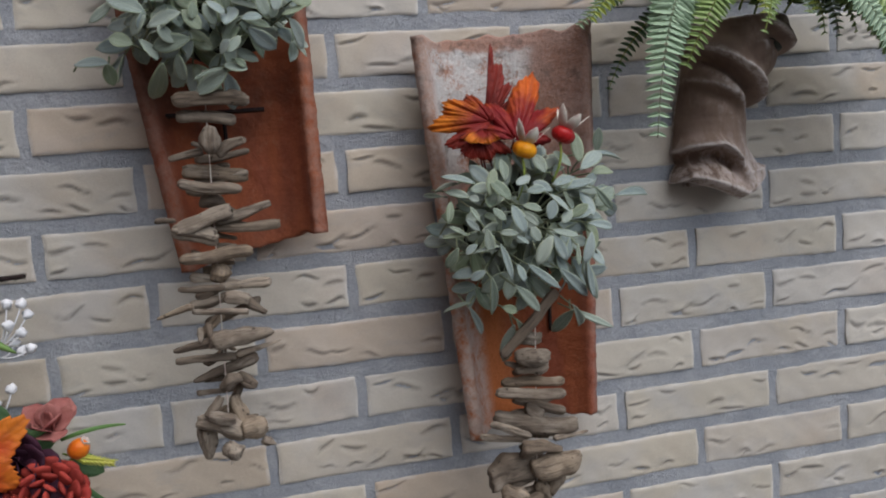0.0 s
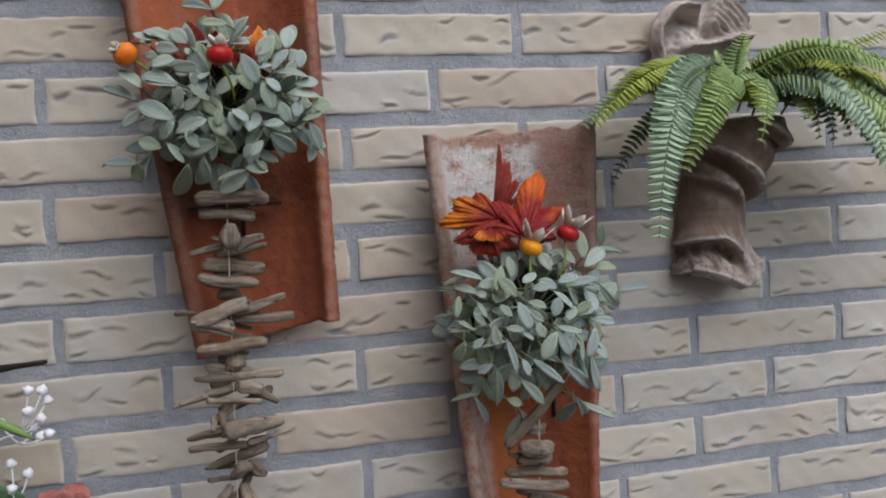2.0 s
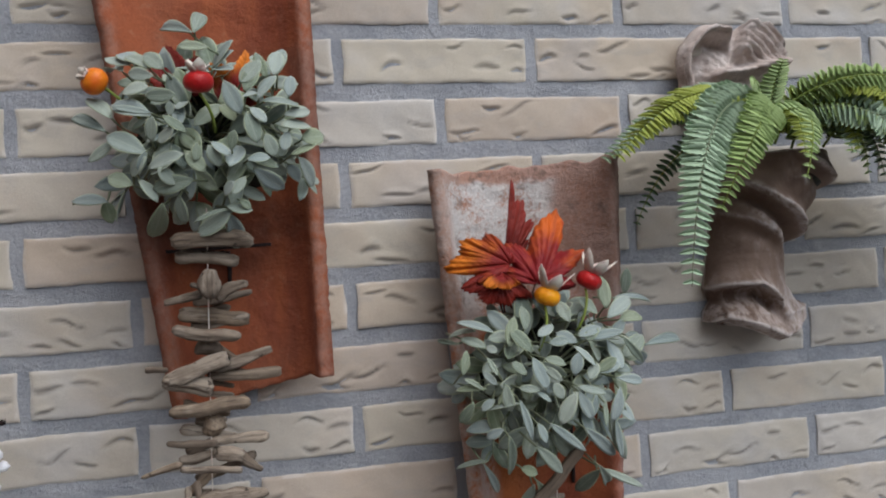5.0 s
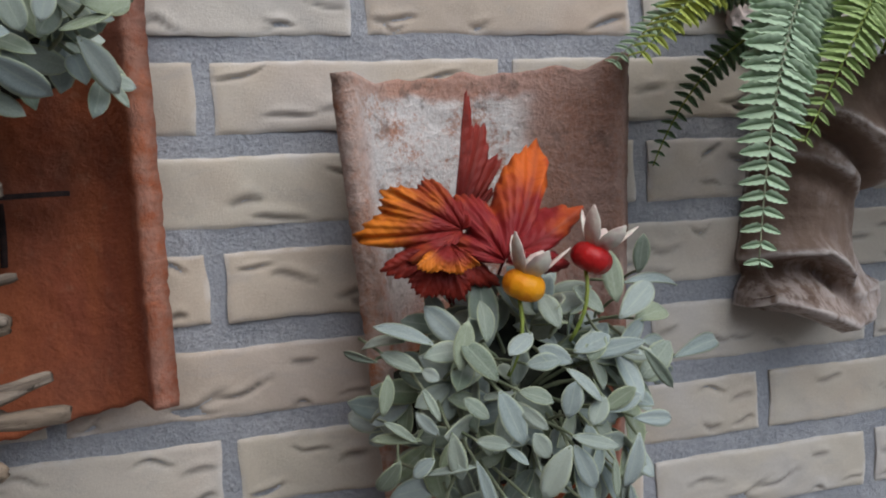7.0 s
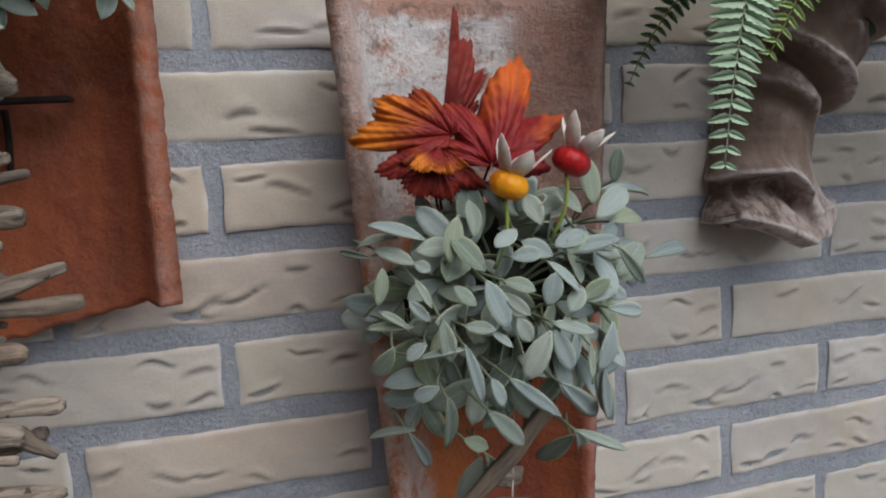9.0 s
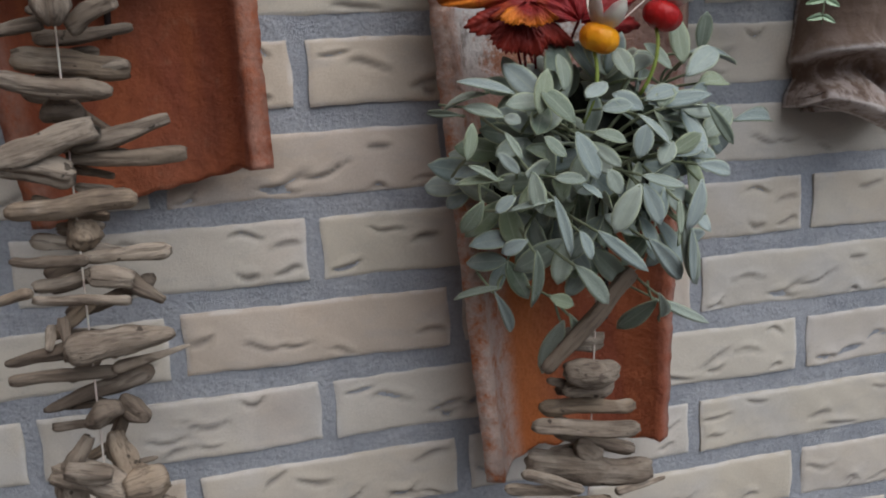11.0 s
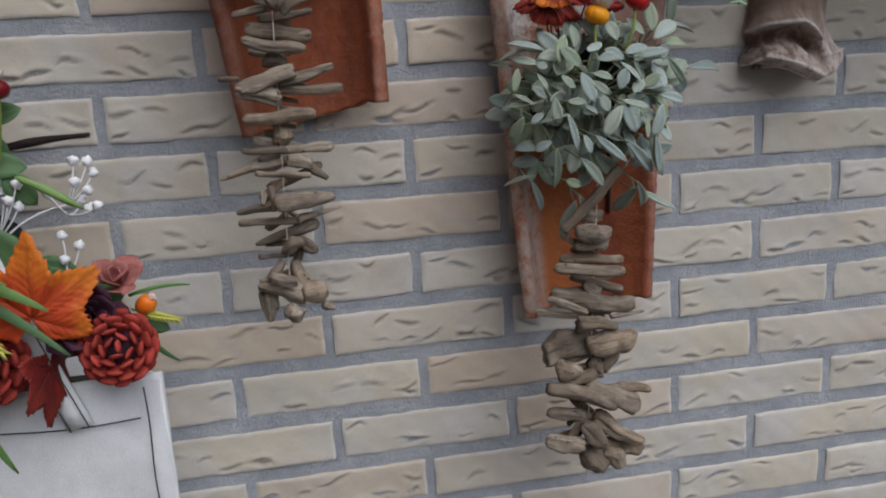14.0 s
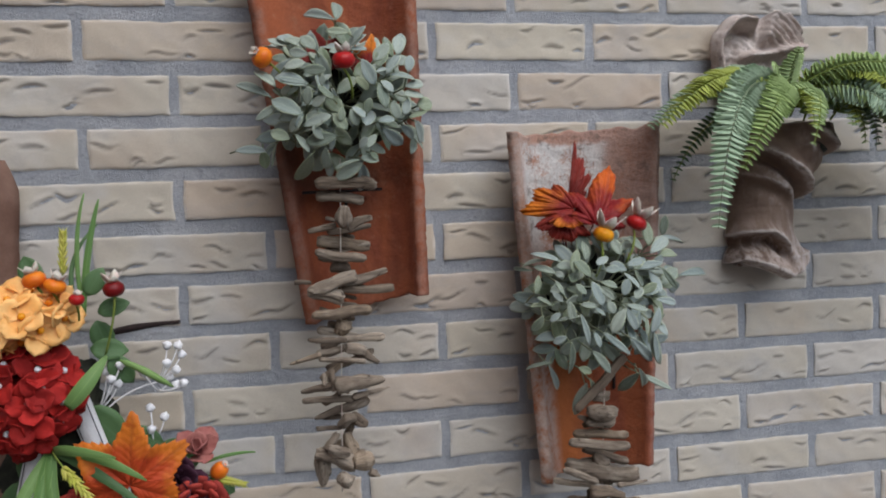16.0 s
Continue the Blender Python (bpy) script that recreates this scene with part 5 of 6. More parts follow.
# ---- clay wall vase and fern ----
def wall_vase():
    """A half vase of folded clay against the wall: shell-like back plate, draped pocket, waist, foot with two scalloped lips."""
    vase = thing("clay_wall_vase", "brown clay wall vase modelled as folded cloth on the brick wall", "vase")
    z_at = (1.494, 1.506, 1.520, 1.535, 1.551, 1.570, 1.590, 1.620, 1.640, 1.672, 1.702)
    lo_x = (0.426, 0.414, 0.416, 0.424, 0.418, 0.422, 0.424, 0.430, 0.434, 0.438, 0.440)
    hi_x = (0.512, 0.528, 0.536, 0.524, 0.514, 0.514, 0.516, 0.524, 0.542, 0.564, 0.562)
    deep = (0.044, 0.052, 0.056, 0.050, 0.052, 0.050, 0.052, 0.066, 0.078, 0.090, 0.092)
    nz, na = 170, 110
    bm = bmesh.new()
    worn = bm.verts.layers.float.new("worn")
    rows = []
    for j in range(nz + 1):
        t = j / nz
        level = z_at[0] + (z_at[-1] - z_at[0]) * t
        l, h, d = (float(np.interp(level, z_at, q)) for q in (lo_x, hi_x, deep))
        row = []
        for i in range(na + 1):
            a = math.pi * i / na
            s = -math.cos(a)
            x, y = (l + h) / 2 + (h - l) / 2 * s, -d * math.sin(a) ** 0.8
            hem = float(np.interp(x, (0.41, 0.427, 0.45, 0.487, 0.51, 0.537), (1.505, 1.519, 1.509, 1.492, 1.500, 1.522)))
            z = level + (hem - 0.006 - z_at[0]) * max(0.0, 1 - t / 0.22) ** 1.5
            folds = crest = 0.0
            for x0, z0, slope, high, x_in, x_out in ((0.504, 1.616, -0.92, 0.022, 0.425, 0.535), (0.46, 1.622, -0.60, 0.009, 0.42, 0.50), (0.49, 1.698, -0.55, 0.013, 0.485, 0.58)):
                f = z - (z0 + slope * (x - x0))
                on = max(0.0, min(1.0, (x - x_in) / 0.02)) * max(0.0, min(1.0, (x_out - x) / 0.02))
                crest = max(crest, 0.55 * on * math.exp(-((f - 0.001) / 0.003) ** 2))
                folds += on * high * (math.exp(-(f / 0.017) ** 2) if f > 0 else math.exp(-(f / 0.0045) ** 2) - 0.55 * math.exp(-((f + 0.012) / 0.009) ** 2))
            lip_z = 1.5555 - 0.010 * math.exp(-((x - 0.408) / 0.012) ** 2) - 0.9 * max(0.0, x - 0.458)
            f = z - lip_z
            lip_on = max(0.0, min(1.0, (0.492 - x) / 0.012))
            lip = 1.3 * lip_on * (0.014 * (math.exp(-(f / 0.010) ** 2) if f > 0 else math.exp(-(f / 0.003) ** 2)) - 0.013 * math.exp(-((f + 0.012) / 0.009) ** 2))
            crest = max(crest, lip_on * math.exp(-(f / 0.0028) ** 2))
            f = z - hem
            crest = max(crest, math.exp(-(f / 0.0045) ** 2), 0.6 * max(0.0, min(1.0, (x - 0.480) / 0.02)) * max(0.0, min(1.0, (1.565 - z) / 0.03)))
            foot = 0.016 * (math.exp(-(f / 0.011) ** 2) if f > 0 else math.exp(-(f / 0.004) ** 2))
            ripple = 0.003 * noise.noise(Vector((x * 22, z * 30, 2.0))) + 0.0016 * noise.noise(Vector((x * 90, z * 60, 6.0)))
            pleat = 0.0022 * math.sin(x * 300 + z * 60) * max(0.0, min(1.0, (x - 0.478) / 0.015)) * max(0.0, min(1.0, (1.60 - z) / 0.02))
            k = (folds + lip + foot) * math.sin(a) ** 0.5 + (ripple + pleat) * math.sin(a)
            v = bm.verts.new((x + k * s * 0.5, y - k, z))
            v[worn] = crest
            row.append(v)
        rows.append(row)
    for a, b in zip(rows, rows[1:]):
        for i in range(na):
            bm.faces.new((a[i], a[i + 1], b[i + 1], b[i]))
    thicken(bm, 0.007)
    part("body", bm, CLAY, vase)
    cap = bmesh.new()
    cap_edge = [cap.verts.new((0.47 + 0.038 * math.cos(a), -0.040 * abs(math.sin(a)) - 0.002, 1.512)) for a in (math.pi + math.pi * i / 14 for i in range(15))]
    cap.faces.new(cap_edge)
    thicken(cap, 0.006)
    part("base", cap, CLAY, vase)
    plate = bmesh.new()
    rows = []
    turn = (-90, -45, 0, 17, 37, 55, 68, 76, 84, 97, 113, 135, 157, 177, 225, 270)
    reach = (0.085, 0.062, 0.060, 0.066, 0.088, 0.086, 0.083, 0.074, 0.060, 0.070, 0.078, 0.080, 0.076, 0.068, 0.070, 0.085)
    for j in range(45):
        t = max(0.01, j / 44)
        row = []
        for i in range(121):
            deg = -90 + 360 * i / 120
            a = math.radians(deg)
            r = float(np.interp(deg, turn, reach)) * (1 + 0.03 * noise.noise(Vector((a * 4, 4.0, 1.0))))
            x, z = 0.462 + math.cos(a) * t * r, 1.790 + math.sin(a) * t * r
            curl = math.exp(-((t - 0.90) / 0.09) ** 2)
            scroll = max(0.0, min(1.0, (deg - 84) / 12)) * max(0.0, min(1.0, (225 - deg) / 30))
            ridged = max(0.0, min(1.0, (78 - deg) / 8)) * max(0.0, min(1.0, (deg - 8) / 10)) * max(0.0, min(1.0, (t - 0.35) / 0.2))
            ledge = math.exp(-((z - 1.803 - 0.10 * (x - 0.45)) / 0.006) ** 2) * max(0.0, min(1.0, (x - 0.430) / 0.02))
            y = -0.010 - 0.010 * t * (1 - t) - 0.030 * curl * scroll + 0.012 * scroll * math.exp(-((t - 0.68) / 0.12) ** 2) - 0.016 * ridged - 0.022 * ledge
            y += 0.0035 * ridged * math.sin((x + 0.9 * z) * 560)
            y += 0.004 * noise.noise(Vector((x * 40, z * 40, 0))) + 0.0035 * noise.noise(Vector((x * 140, z * 140, 3)))
            row.append(plate.verts.new((x, y, z)))
        rows.append(row)
    for a, b in zip(rows, rows[1:]):
        for i in range(120):
            plate.faces.new((a[i], b[i], b[i + 1], a[i + 1]))
    bmesh.ops.remove_doubles(plate, verts=plate.verts, dist=0.00002)
    thicken(plate, 0.007)
    part("back_plate", plate, SHELL, vase, "pale shell-like back plate")
    # Unseen near-black filling, added to close the pocket under the fern.
    pocket_fill = bmesh.new()
    bmesh.ops.create_icosphere(pocket_fill, subdivisions=3, radius=1, matrix=Matrix.Translation((0.499, -0.048, 1.675)) @ Matrix.Diagonal((0.052, 0.036, 0.022, 1)))
    part("filling", pocket_fill, NEAR_BLACK, vase, "near-black filling")


SHELL = plain("pale_clay", (0.58, 0.51, 0.47), (0.42, 0.34, 0.30), 26, 0.85, 160, 0.003)
wall_vase()


def frond(parent, base, ctrl, tip, material, wide, face, count=26):
    """A fern frond: an arching rachis with two rows of toothed leaflets that shorten towards the tip."""
    pts = bezier(base, ctrl, tip, 40)
    count = int(count * 1.12)
    bm = bmesh.new()
    tube(bm, pts, [0.0016 * (1 - 0.7 * i / 39) for i in range(40)], 6)
    stem = part("frond", bm, STEM if material is FERN_BLUE else GREEN_STEM, parent, "arching fern frond")
    leaf = bmesh.new()
    uv = leaf.loops.layers.uv.new("UVMap")
    rng = random.Random(int(abs(tip[0]) * 1e4) + count)
    f = Vector(face).normalized()
    for k in range(count):
        t = 0.10 + 0.89 * k / (count - 1)
        i = min(38, int(t * 39))
        at = pts[i].lerp(pts[i + 1], t * 39 - i)
        along = (pts[i + 1] - pts[i]).normalized()
        size = wide * (1 - 0.70 * max(0.0, (t - 0.35) / 0.65) ** 1.8) * min(1.0, 0.55 + t * 2)
        for sgn in (-1, 1):
            side = along.cross(f).normalized() * sgn
            way = (side + along * 0.28 + f * rng.uniform(-0.1, 0.2)).normalized()
            nrm = (f + side * 0.25).normalized()
            cross = way.cross(nrm).normalized()
            w = size * 0.52 * rng.uniform(0.85, 1.1)
            prof = ((0.0, 0.25), (0.18, 0.95), (0.34, 0.80), (0.40, 0.95), (0.58, 0.66), (0.63, 0.78), (0.82, 0.40), (0.86, 0.48), (1.0, 0.04))
            mid, l, r = [], [], []
            for q, hw in prof:
                c = at + way * q * size - f * 0.22 * q * q * size
                mid.append(leaf.verts.new(c))
                l.append(leaf.verts.new(c + cross * hw * w / 2 + f * 0.14 * w))
                r.append(leaf.verts.new(c - cross * hw * w / 2 + f * 0.14 * w))
            for a in range(len(prof) - 1):
                for one, (u0, u1) in ((l, (0.5, 0.0)), (r, (0.5, 1.0))):
                    face_ = leaf.faces.new((mid[a], mid[a + 1], one[a + 1], one[a]))
                    for lp, c in zip(face_.loops, ((u0, prof[a][0]), (u0, prof[a + 1][0]), (u1, prof[a + 1][0]), (u1, prof[a][0]))):
                        lp[uv].uv = c
    part("leaf", leaf, material, stem)


fern = thing("artificial_fern", "green fern with arching fronds in the clay wall vase", "plant")
ROOT = (0.458, -0.090, 1.735)
frond(fern, ROOT, (0.36, -0.13, 1.80), (0.262, -0.13, 1.695), FERN_GOLD, 0.030, (-0.2, -0.5, 0.75), 34)
frond(fern, ROOT, (0.37, -0.07, 1.79), (0.275, -0.07, 1.700), FERN_BLUE, 0.024, (-0.3, -0.7, 0.6), 32)
frond(fern, ROOT, (0.335, -0.17, 1.80), (0.306, -0.178, 1.566), FERN_BLUE, 0.030, (-0.25, -1, 0.3), 38)
frond(fern, ROOT, (0.40, -0.20, 1.765), (0.350, -0.163, 1.637), FERN, 0.024, (-0.1, -1, 0.35), 28)
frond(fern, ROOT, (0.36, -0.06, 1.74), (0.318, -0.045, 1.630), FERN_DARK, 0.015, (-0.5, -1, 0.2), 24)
frond(fern, ROOT, (0.56, -0.12, 1.76), (0.668, -0.12, 1.800), FERN_GOLD, 0.019, (0.1, -0.6, 0.7), 30)
frond(fern, ROOT, (0.58, -0.14, 1.80), (0.700, -0.13, 1.680), FERN_GOLD, 0.028, (0.2, -0.6, 0.7), 34)
frond(fern, ROOT, (0.60, -0.18, 1.78), (0.700, -0.15, 1.560), FERN, 0.028, (0.25, -1, 0.4), 36)
frond(fern, ROOT, (0.56, -0.20, 1.79), (0.650, -0.15, 1.530), FERN, 0.026, (0.2, -1, 0.4), 36)
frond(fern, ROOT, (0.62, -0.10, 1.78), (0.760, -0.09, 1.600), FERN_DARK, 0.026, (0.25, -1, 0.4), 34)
frond(fern, ROOT, (0.62, -0.16, 1.74), (0.740, -0.14, 1.640), FERN_BLUE, 0.026, (0.1, -0.7, 0.6), 32)
frond(fern, ROOT, (0.450, -0.20, 1.755), (0.410, -0.210, 1.660), FERN, 0.016, (0.1, -1, 0.3), 16)
frond(fern, ROOT, (0.45, -0.11, 1.77), (0.452, -0.13, 1.790), FERN, 0.020, (0.0, -1, 0.2), 14)
frond(fern, ROOT, (0.42, -0.12, 1.76), (0.405, -0.15, 1.765), FERN, 0.018, (-0.1, -1, 0.4), 14)

frond(fern, ROOT, (0.40, -0.10, 1.80), (0.300, -0.10, 1.735), FERN_BLUE, 0.020, (-0.2, -0.6, 0.7), 26)
frond(fern, ROOT, (0.53, -0.16, 1.81), (0.640, -0.16, 1.725), FERN, 0.026, (0.2, -0.8, 0.6), 30)
frond(fern, ROOT, (0.55, -0.19, 1.77), (0.605, -0.17, 1.610), FERN_BLUE, 0.025, (0.2, -1, 0.35), 30)
frond(fern, ROOT, (0.60, -0.12, 1.81), (0.770, -0.10, 1.720), FERN, 0.026, (0.2, -0.6, 0.7), 34)
frond(fern, ROOT, (0.64, -0.14, 1.79), (0.780, -0.12, 1.570), FERN, 0.028, (0.3, -1, 0.4), 36)
frond(fern, ROOT, (0.52, -0.13, 1.79), (0.545, -0.17, 1.735), FERN_GOLD, 0.020, (0.1, -1, 0.5), 18)
frond(fern, ROOT, (0.40, -0.17, 1.77), (0.385, -0.17, 1.690), FERN, 0.020, (-0.1, -1, 0.4), 20)

frond(fern, ROOT, (0.53, -0.15, 1.76), (0.540, -0.135, 1.668), FERN, 0.020, (0.2, -1, 0.35), 18)
frond(fern, ROOT, (0.57, -0.12, 1.78), (0.600, -0.115, 1.672), FERN, 0.022, (0.3, -1, 0.35), 22)
frond(fern, ROOT, (0.56, -0.14, 1.79), (0.590, -0.150, 1.700), FERN_GOLD, 0.022, (0.2, -1, 0.45), 22)

RIM = (0.520, -0.070, 1.722)
for dx, dz, way, material in ((0.00, 0.0, -0.5, FERN), (0.025, 0.004, -0.1, FERN_BLUE), (0.04, 0.0, 0.35, FERN), (0.015, 0.008, 0.1, FERN_GOLD), (-0.02, 0.006, -0.3, FERN_GOLD), (0.045, 0.01, 0.7, FERN_BLUE)):
    frond(fern, (0.495 + dx, -0.075, 1.705 + dz), (0.500 + dx + 0.03 * way, -0.125, 1.765 + dz), (0.497 + dx + 0.07 * way, -0.150, 1.685 + dz), material, 0.021, (0.1 * way, -1, 0.4), 18)
frond(fern, RIM, (0.550, -0.125, 1.775), (0.560, -0.135, 1.665), FERN_BLUE, 0.022, (0.1, -1, 0.35), 22)
frond(fern, RIM, (0.590, -0.105, 1.780), (0.635, -0.125, 1.640), FERN, 0.024, (0.3, -1, 0.35), 26)
frond(fern, RIM, (0.540, -0.110, 1.770), (0.510, -0.150, 1.690), FERN, 0.020, (0.0, -1, 0.35), 18)
frond(fern, RIM, (0.600, -0.080, 1.790), (0.660, -0.090, 1.680), FERN_GOLD, 0.024, (0.3, -0.8, 0.5), 26)


# ---- white hanging bag and its flowers ----
def hanging_bag():
    bag = thing("canvas_bag_planter", "white canvas bag planter with dark stitching hung on the wall", "planter")
    bm = bmesh.new()
    x0, x1, z0, z1 = -0.66, -0.276, 0.96, 1.247
    nx, nz = 44, 30
    rows = []
    for j in range(nz + 1):
        row = []
        for i in range(nx + 1):
            s, t = i / nx, j / nz
            soft = 0.004 * noise.noise(Vector((s * 5, t * 4, 2.0)))
            y = -0.142 + soft + 0.010 * (max(abs(2 * s - 1), 0.0) ** 20)
            row.append(bm.verts.new((x0 + (x1 - x0) * s + 0.003 * noise.noise(Vector((t * 6, s, 0))), y, z0 + (z1 - z0) * t + 0.0035 * math.sin(s * 9) * t)))
        rows.append(row)
    for a, b in zip(rows, rows[1:]):
        for i in range(nx):
            bm.faces.new((a[i], a[i + 1], b[i + 1], b[i]))
    thicken(bm, 0.004)
    part("front_panel", bm, FELT, bag)
    for name, a in (("side_panel", (x1 - 0.006, x1 - 0.001)), ("side_panel", (x0, x0 + 0.004))):
        bm = bmesh.new()
        box(bm, a[0], a[1], -0.134, -0.004, z0, z1 - 0.004)
        for v in bm.verts:
            if v.co.y > -0.05:
                v.co.x += 0.075 if a[0] < -0.5 else -0.075
        part(name, bm, FELT, bag)
    bm = bmesh.new()
    box(bm, x0 + 0.08, x1 - 0.085, -0.012, -0.006, z0, z1 + 0.02)
    part("back_panel", bm, FELT, bag)
    bm = bmesh.new()
    box(bm, x0 + 0.08, x1 - 0.085, -0.136, -0.006, z0, z0 + 0.005)
    part("bottom", bm, FELT, bag)
    bm = bmesh.new()
    box(bm, x0 + 0.08, x1 - 0.085, -0.132, -0.014, 1.10, 1.215)
    part("filling", bm, NEAR_BLACK, bag, "dark filling")
    for pts in ([(x0 + 0.01 + i * 0.0185, -0.1475, 1.209 - 0.003 * math.sin(i * 0.5)) for i in range(20)],
                [(x1 - 0.016 + 0.001 * math.sin(i), -0.1475, 1.24 - i * 0.02) for i in range(14)]):
        bm = bmesh.new()
        tube(bm, pts, [0.0008] * len(pts), 5)
        part("stitching", bm, STITCH, bag, "dark thread stitching")
    for foot, apex in (((-0.352, -0.152, 1.208), (-0.440, -0.135, 1.455)), ((-0.500, -0.152, 1.208), (-0.446, -0.135, 1.455))):
        f, a = Vector(foot), Vector(apex)
        across = Vector((0.0115, 0, 0.003))
        bm = bmesh.new()
        prev = None
        for i in range(15):
            p = f.lerp(a, i / 14) + Vector((0, -0.006 * math.sin(math.pi * i / 14), 0))
            now = (bm.verts.new(p - across), bm.verts.new(p + across))
            if prev:
                bm.faces.new((prev[0], prev[1], now[1], now[0]))
            prev = now
        thicken(bm, 0.003)
        h = part("handle", bm, FELT, bag)
        for sgn in (-1, 1):
            bm = bmesh.new()
            pts = [f.lerp(a, i / 14) + across * 0.72 * sgn + Vector((0, -0.0035 - 0.006 * math.sin(math.pi * i / 14), 0)) for i in range(15)]
            tube(bm, pts, [0.0006] * 15, 5)
            part("stitching", bm, STITCH, h)


hanging_bag()


def petal_mesh(name, size, material, seed):
    return leaf_mesh(name, size, size * 0.95, material, 0.2, -0.12, 1.15, 5, 4, 0.05, seed)


def flower_head(label, centre, half, material, eye_material, florets, size, seed):
    """A hydrangea head: florets of four broad petals with a small bead in the middle."""
    head = thing("artificial_hydrangea", label, "flower", group="flowers in the bag")
    rng = random.Random(seed)
    petals = [petal_mesh("petal", size, material, seed + i) for i in range(3)]
    c = Vector(centre)
    eye = bmesh.new()
    bmesh.ops.create_icosphere(eye, subdivisions=2, radius=size * 0.14)
    eye_me = mesh_of("bead", eye, eye_material)
    for i in range(florets):
        h = 1 - 2 * (i + 0.5) / florets
        a = i * 2.4 + rng.uniform(-0.25, 0.25)
        d = Vector((math.cos(a) * math.sqrt(1 - h * h), math.sin(a) * math.sqrt(1 - h * h), h))
        if d.y > 0.3:
            continue
        at = c + Vector((d.x * half[0], d.y * half[1], d.z * half[2]))
        d = (d + Vector((rng.uniform(-0.25, 0.25), -0.25, rng.uniform(-0.1, 0.3)))).normalized()
        side = d.orthogonal().normalized()
        turn = rng.random() * 6
        for k in range(4):
            way = Matrix.Rotation(turn + k * math.pi / 2, 3, d) @ side
            piece("petal", petals[k % 3], aim(at, way + d * 0.28, d, rng.uniform(0.85, 1.1)), head)
        piece("bead", eye_me, Matrix.Translation(at + d * size * 0.14), head)
    core = bmesh.new()
    bmesh.ops.create_icosphere(core, subdivisions=2, radius=1, matrix=Matrix.Translation(c) @ Matrix.Diagonal((half[0] * 0.8, half[1] * 0.8, half[2] * 0.8, 1)))
    part("core", core, material, head)


flower_head("deep red fabric hydrangea with white beads", (-0.470, -0.155, 1.425), (0.042, 0.042, 0.052), PETAL_RED, WHITE, 46, 0.025, 21)
flower_head("warm yellow fabric hydrangea above the red one", (-0.470, -0.160, 1.505), (0.044, 0.042, 0.024), PETAL_GOLD, YELLOW, 26, 0.027, 33)


def pine_cone(label, centre, radius, way, seed):
    cone = thing("pine_cone", label, "pine cone", group="pine cones")
    d = Vector(way).normalized()
    m = Matrix.Translation(centre) @ d.to_track_quat("Z", "Y").to_matrix().to_4x4()
    bm = bmesh.new()
    bmesh.ops.create_icosphere(bm, subdivisions=2, radius=radius * 0.62, matrix=m)
    part("core", bm, PLUM, cone)
    scale = bmesh.new()
    tube(scale, [(0, 0, 0), (0, radius * 0.28, 0), (0, radius * 0.50, radius * 0.05), (0, radius * 0.60, radius * 0.12)], [radius * 0.10, radius * 0.20, radius * 0.25, radius * 0.15], 10, 0.0, 0, 0.32)
    me = mesh_of("scale", scale, CONE)
    n = 60
    for i in range(n):
        h = 1 - 1.85 * (i + 0.5) / n
        a = i * 2.399963
        v = Vector((math.cos(a) * math.sqrt(1 - h * h), math.sin(a) * math.sqrt(1 - h * h), h))
        out = v + Vector((0, 0, 0.25))
        piece("scale", me, m @ aim(v * radius * 0.50, out, Vector((0, 0, 1)) - v * 0.3, 0.85 + 0.35 * (1 - abs(h))), cone)


pine_cone("red-stained pine cone at the bag's corner", (-0.303, -0.165, 1.287), 0.030, (0.1, -1, 0.35), 1)
pine_cone("red-stained pine cone on the bag's edge", (-0.418, -0.17, 1.285), 0.034, (0.1, -1, 0.2), 2)

maple("orange fabric maple leaf standing over the white bag", (-0.366, -0.185, 1.328), (0.10, -0.05, 1.0), (0.1, -1, 0.25), 0.082, AUTUMN_ORANGE, 15, 0.15)
maple("dark red fabric maple leaf hanging over the white bag", (-0.366, -0.165, 1.275), (0.02, -0.12, -1.0), (1.0, -0.2, 0.1), 0.060, AUTUMN_DARK, 18, 0.2)


def rosette(name, label, centre, size, material, way, count, seed, open_=0.6):
    """A flower of overlapping petals round one axis."""
    flower = thing(name, label, "flower", group="flowers in the bag")
    petals = [petal_mesh("petal", size, material, seed + i) for i in range(3)]
    d = Vector(way).normalized()
    side = d.orthogonal().normalized()
    for k in range(count):
        t = k / count
        out = Matrix.Rotation(k * 2.399963, 3, d) @ side
        w = out * (0.25 + open_ * t) + d * (1.0 - 0.75 * t)
        piece("petal", petals[k % 3], aim(Vector(centre) + out * size * 0.12 * t, w, d - out * 0.9, 0.7 + 0.4 * t), flower)


rosette("artificial_protea", "dark plum fabric flower beside the pine cone", (-0.330, -0.150, 1.312), 0.040, PLUM, (0.1, -1, 0.2), 16, 40, 0.9)
rosette("artificial_pink_flower", "dusty pink fabric flower with pointed petals", (-0.308, -0.125, 1.338), 0.030, PETAL_PINK, (0.2, -0.5, 0.9), 9, 50, 0.9)

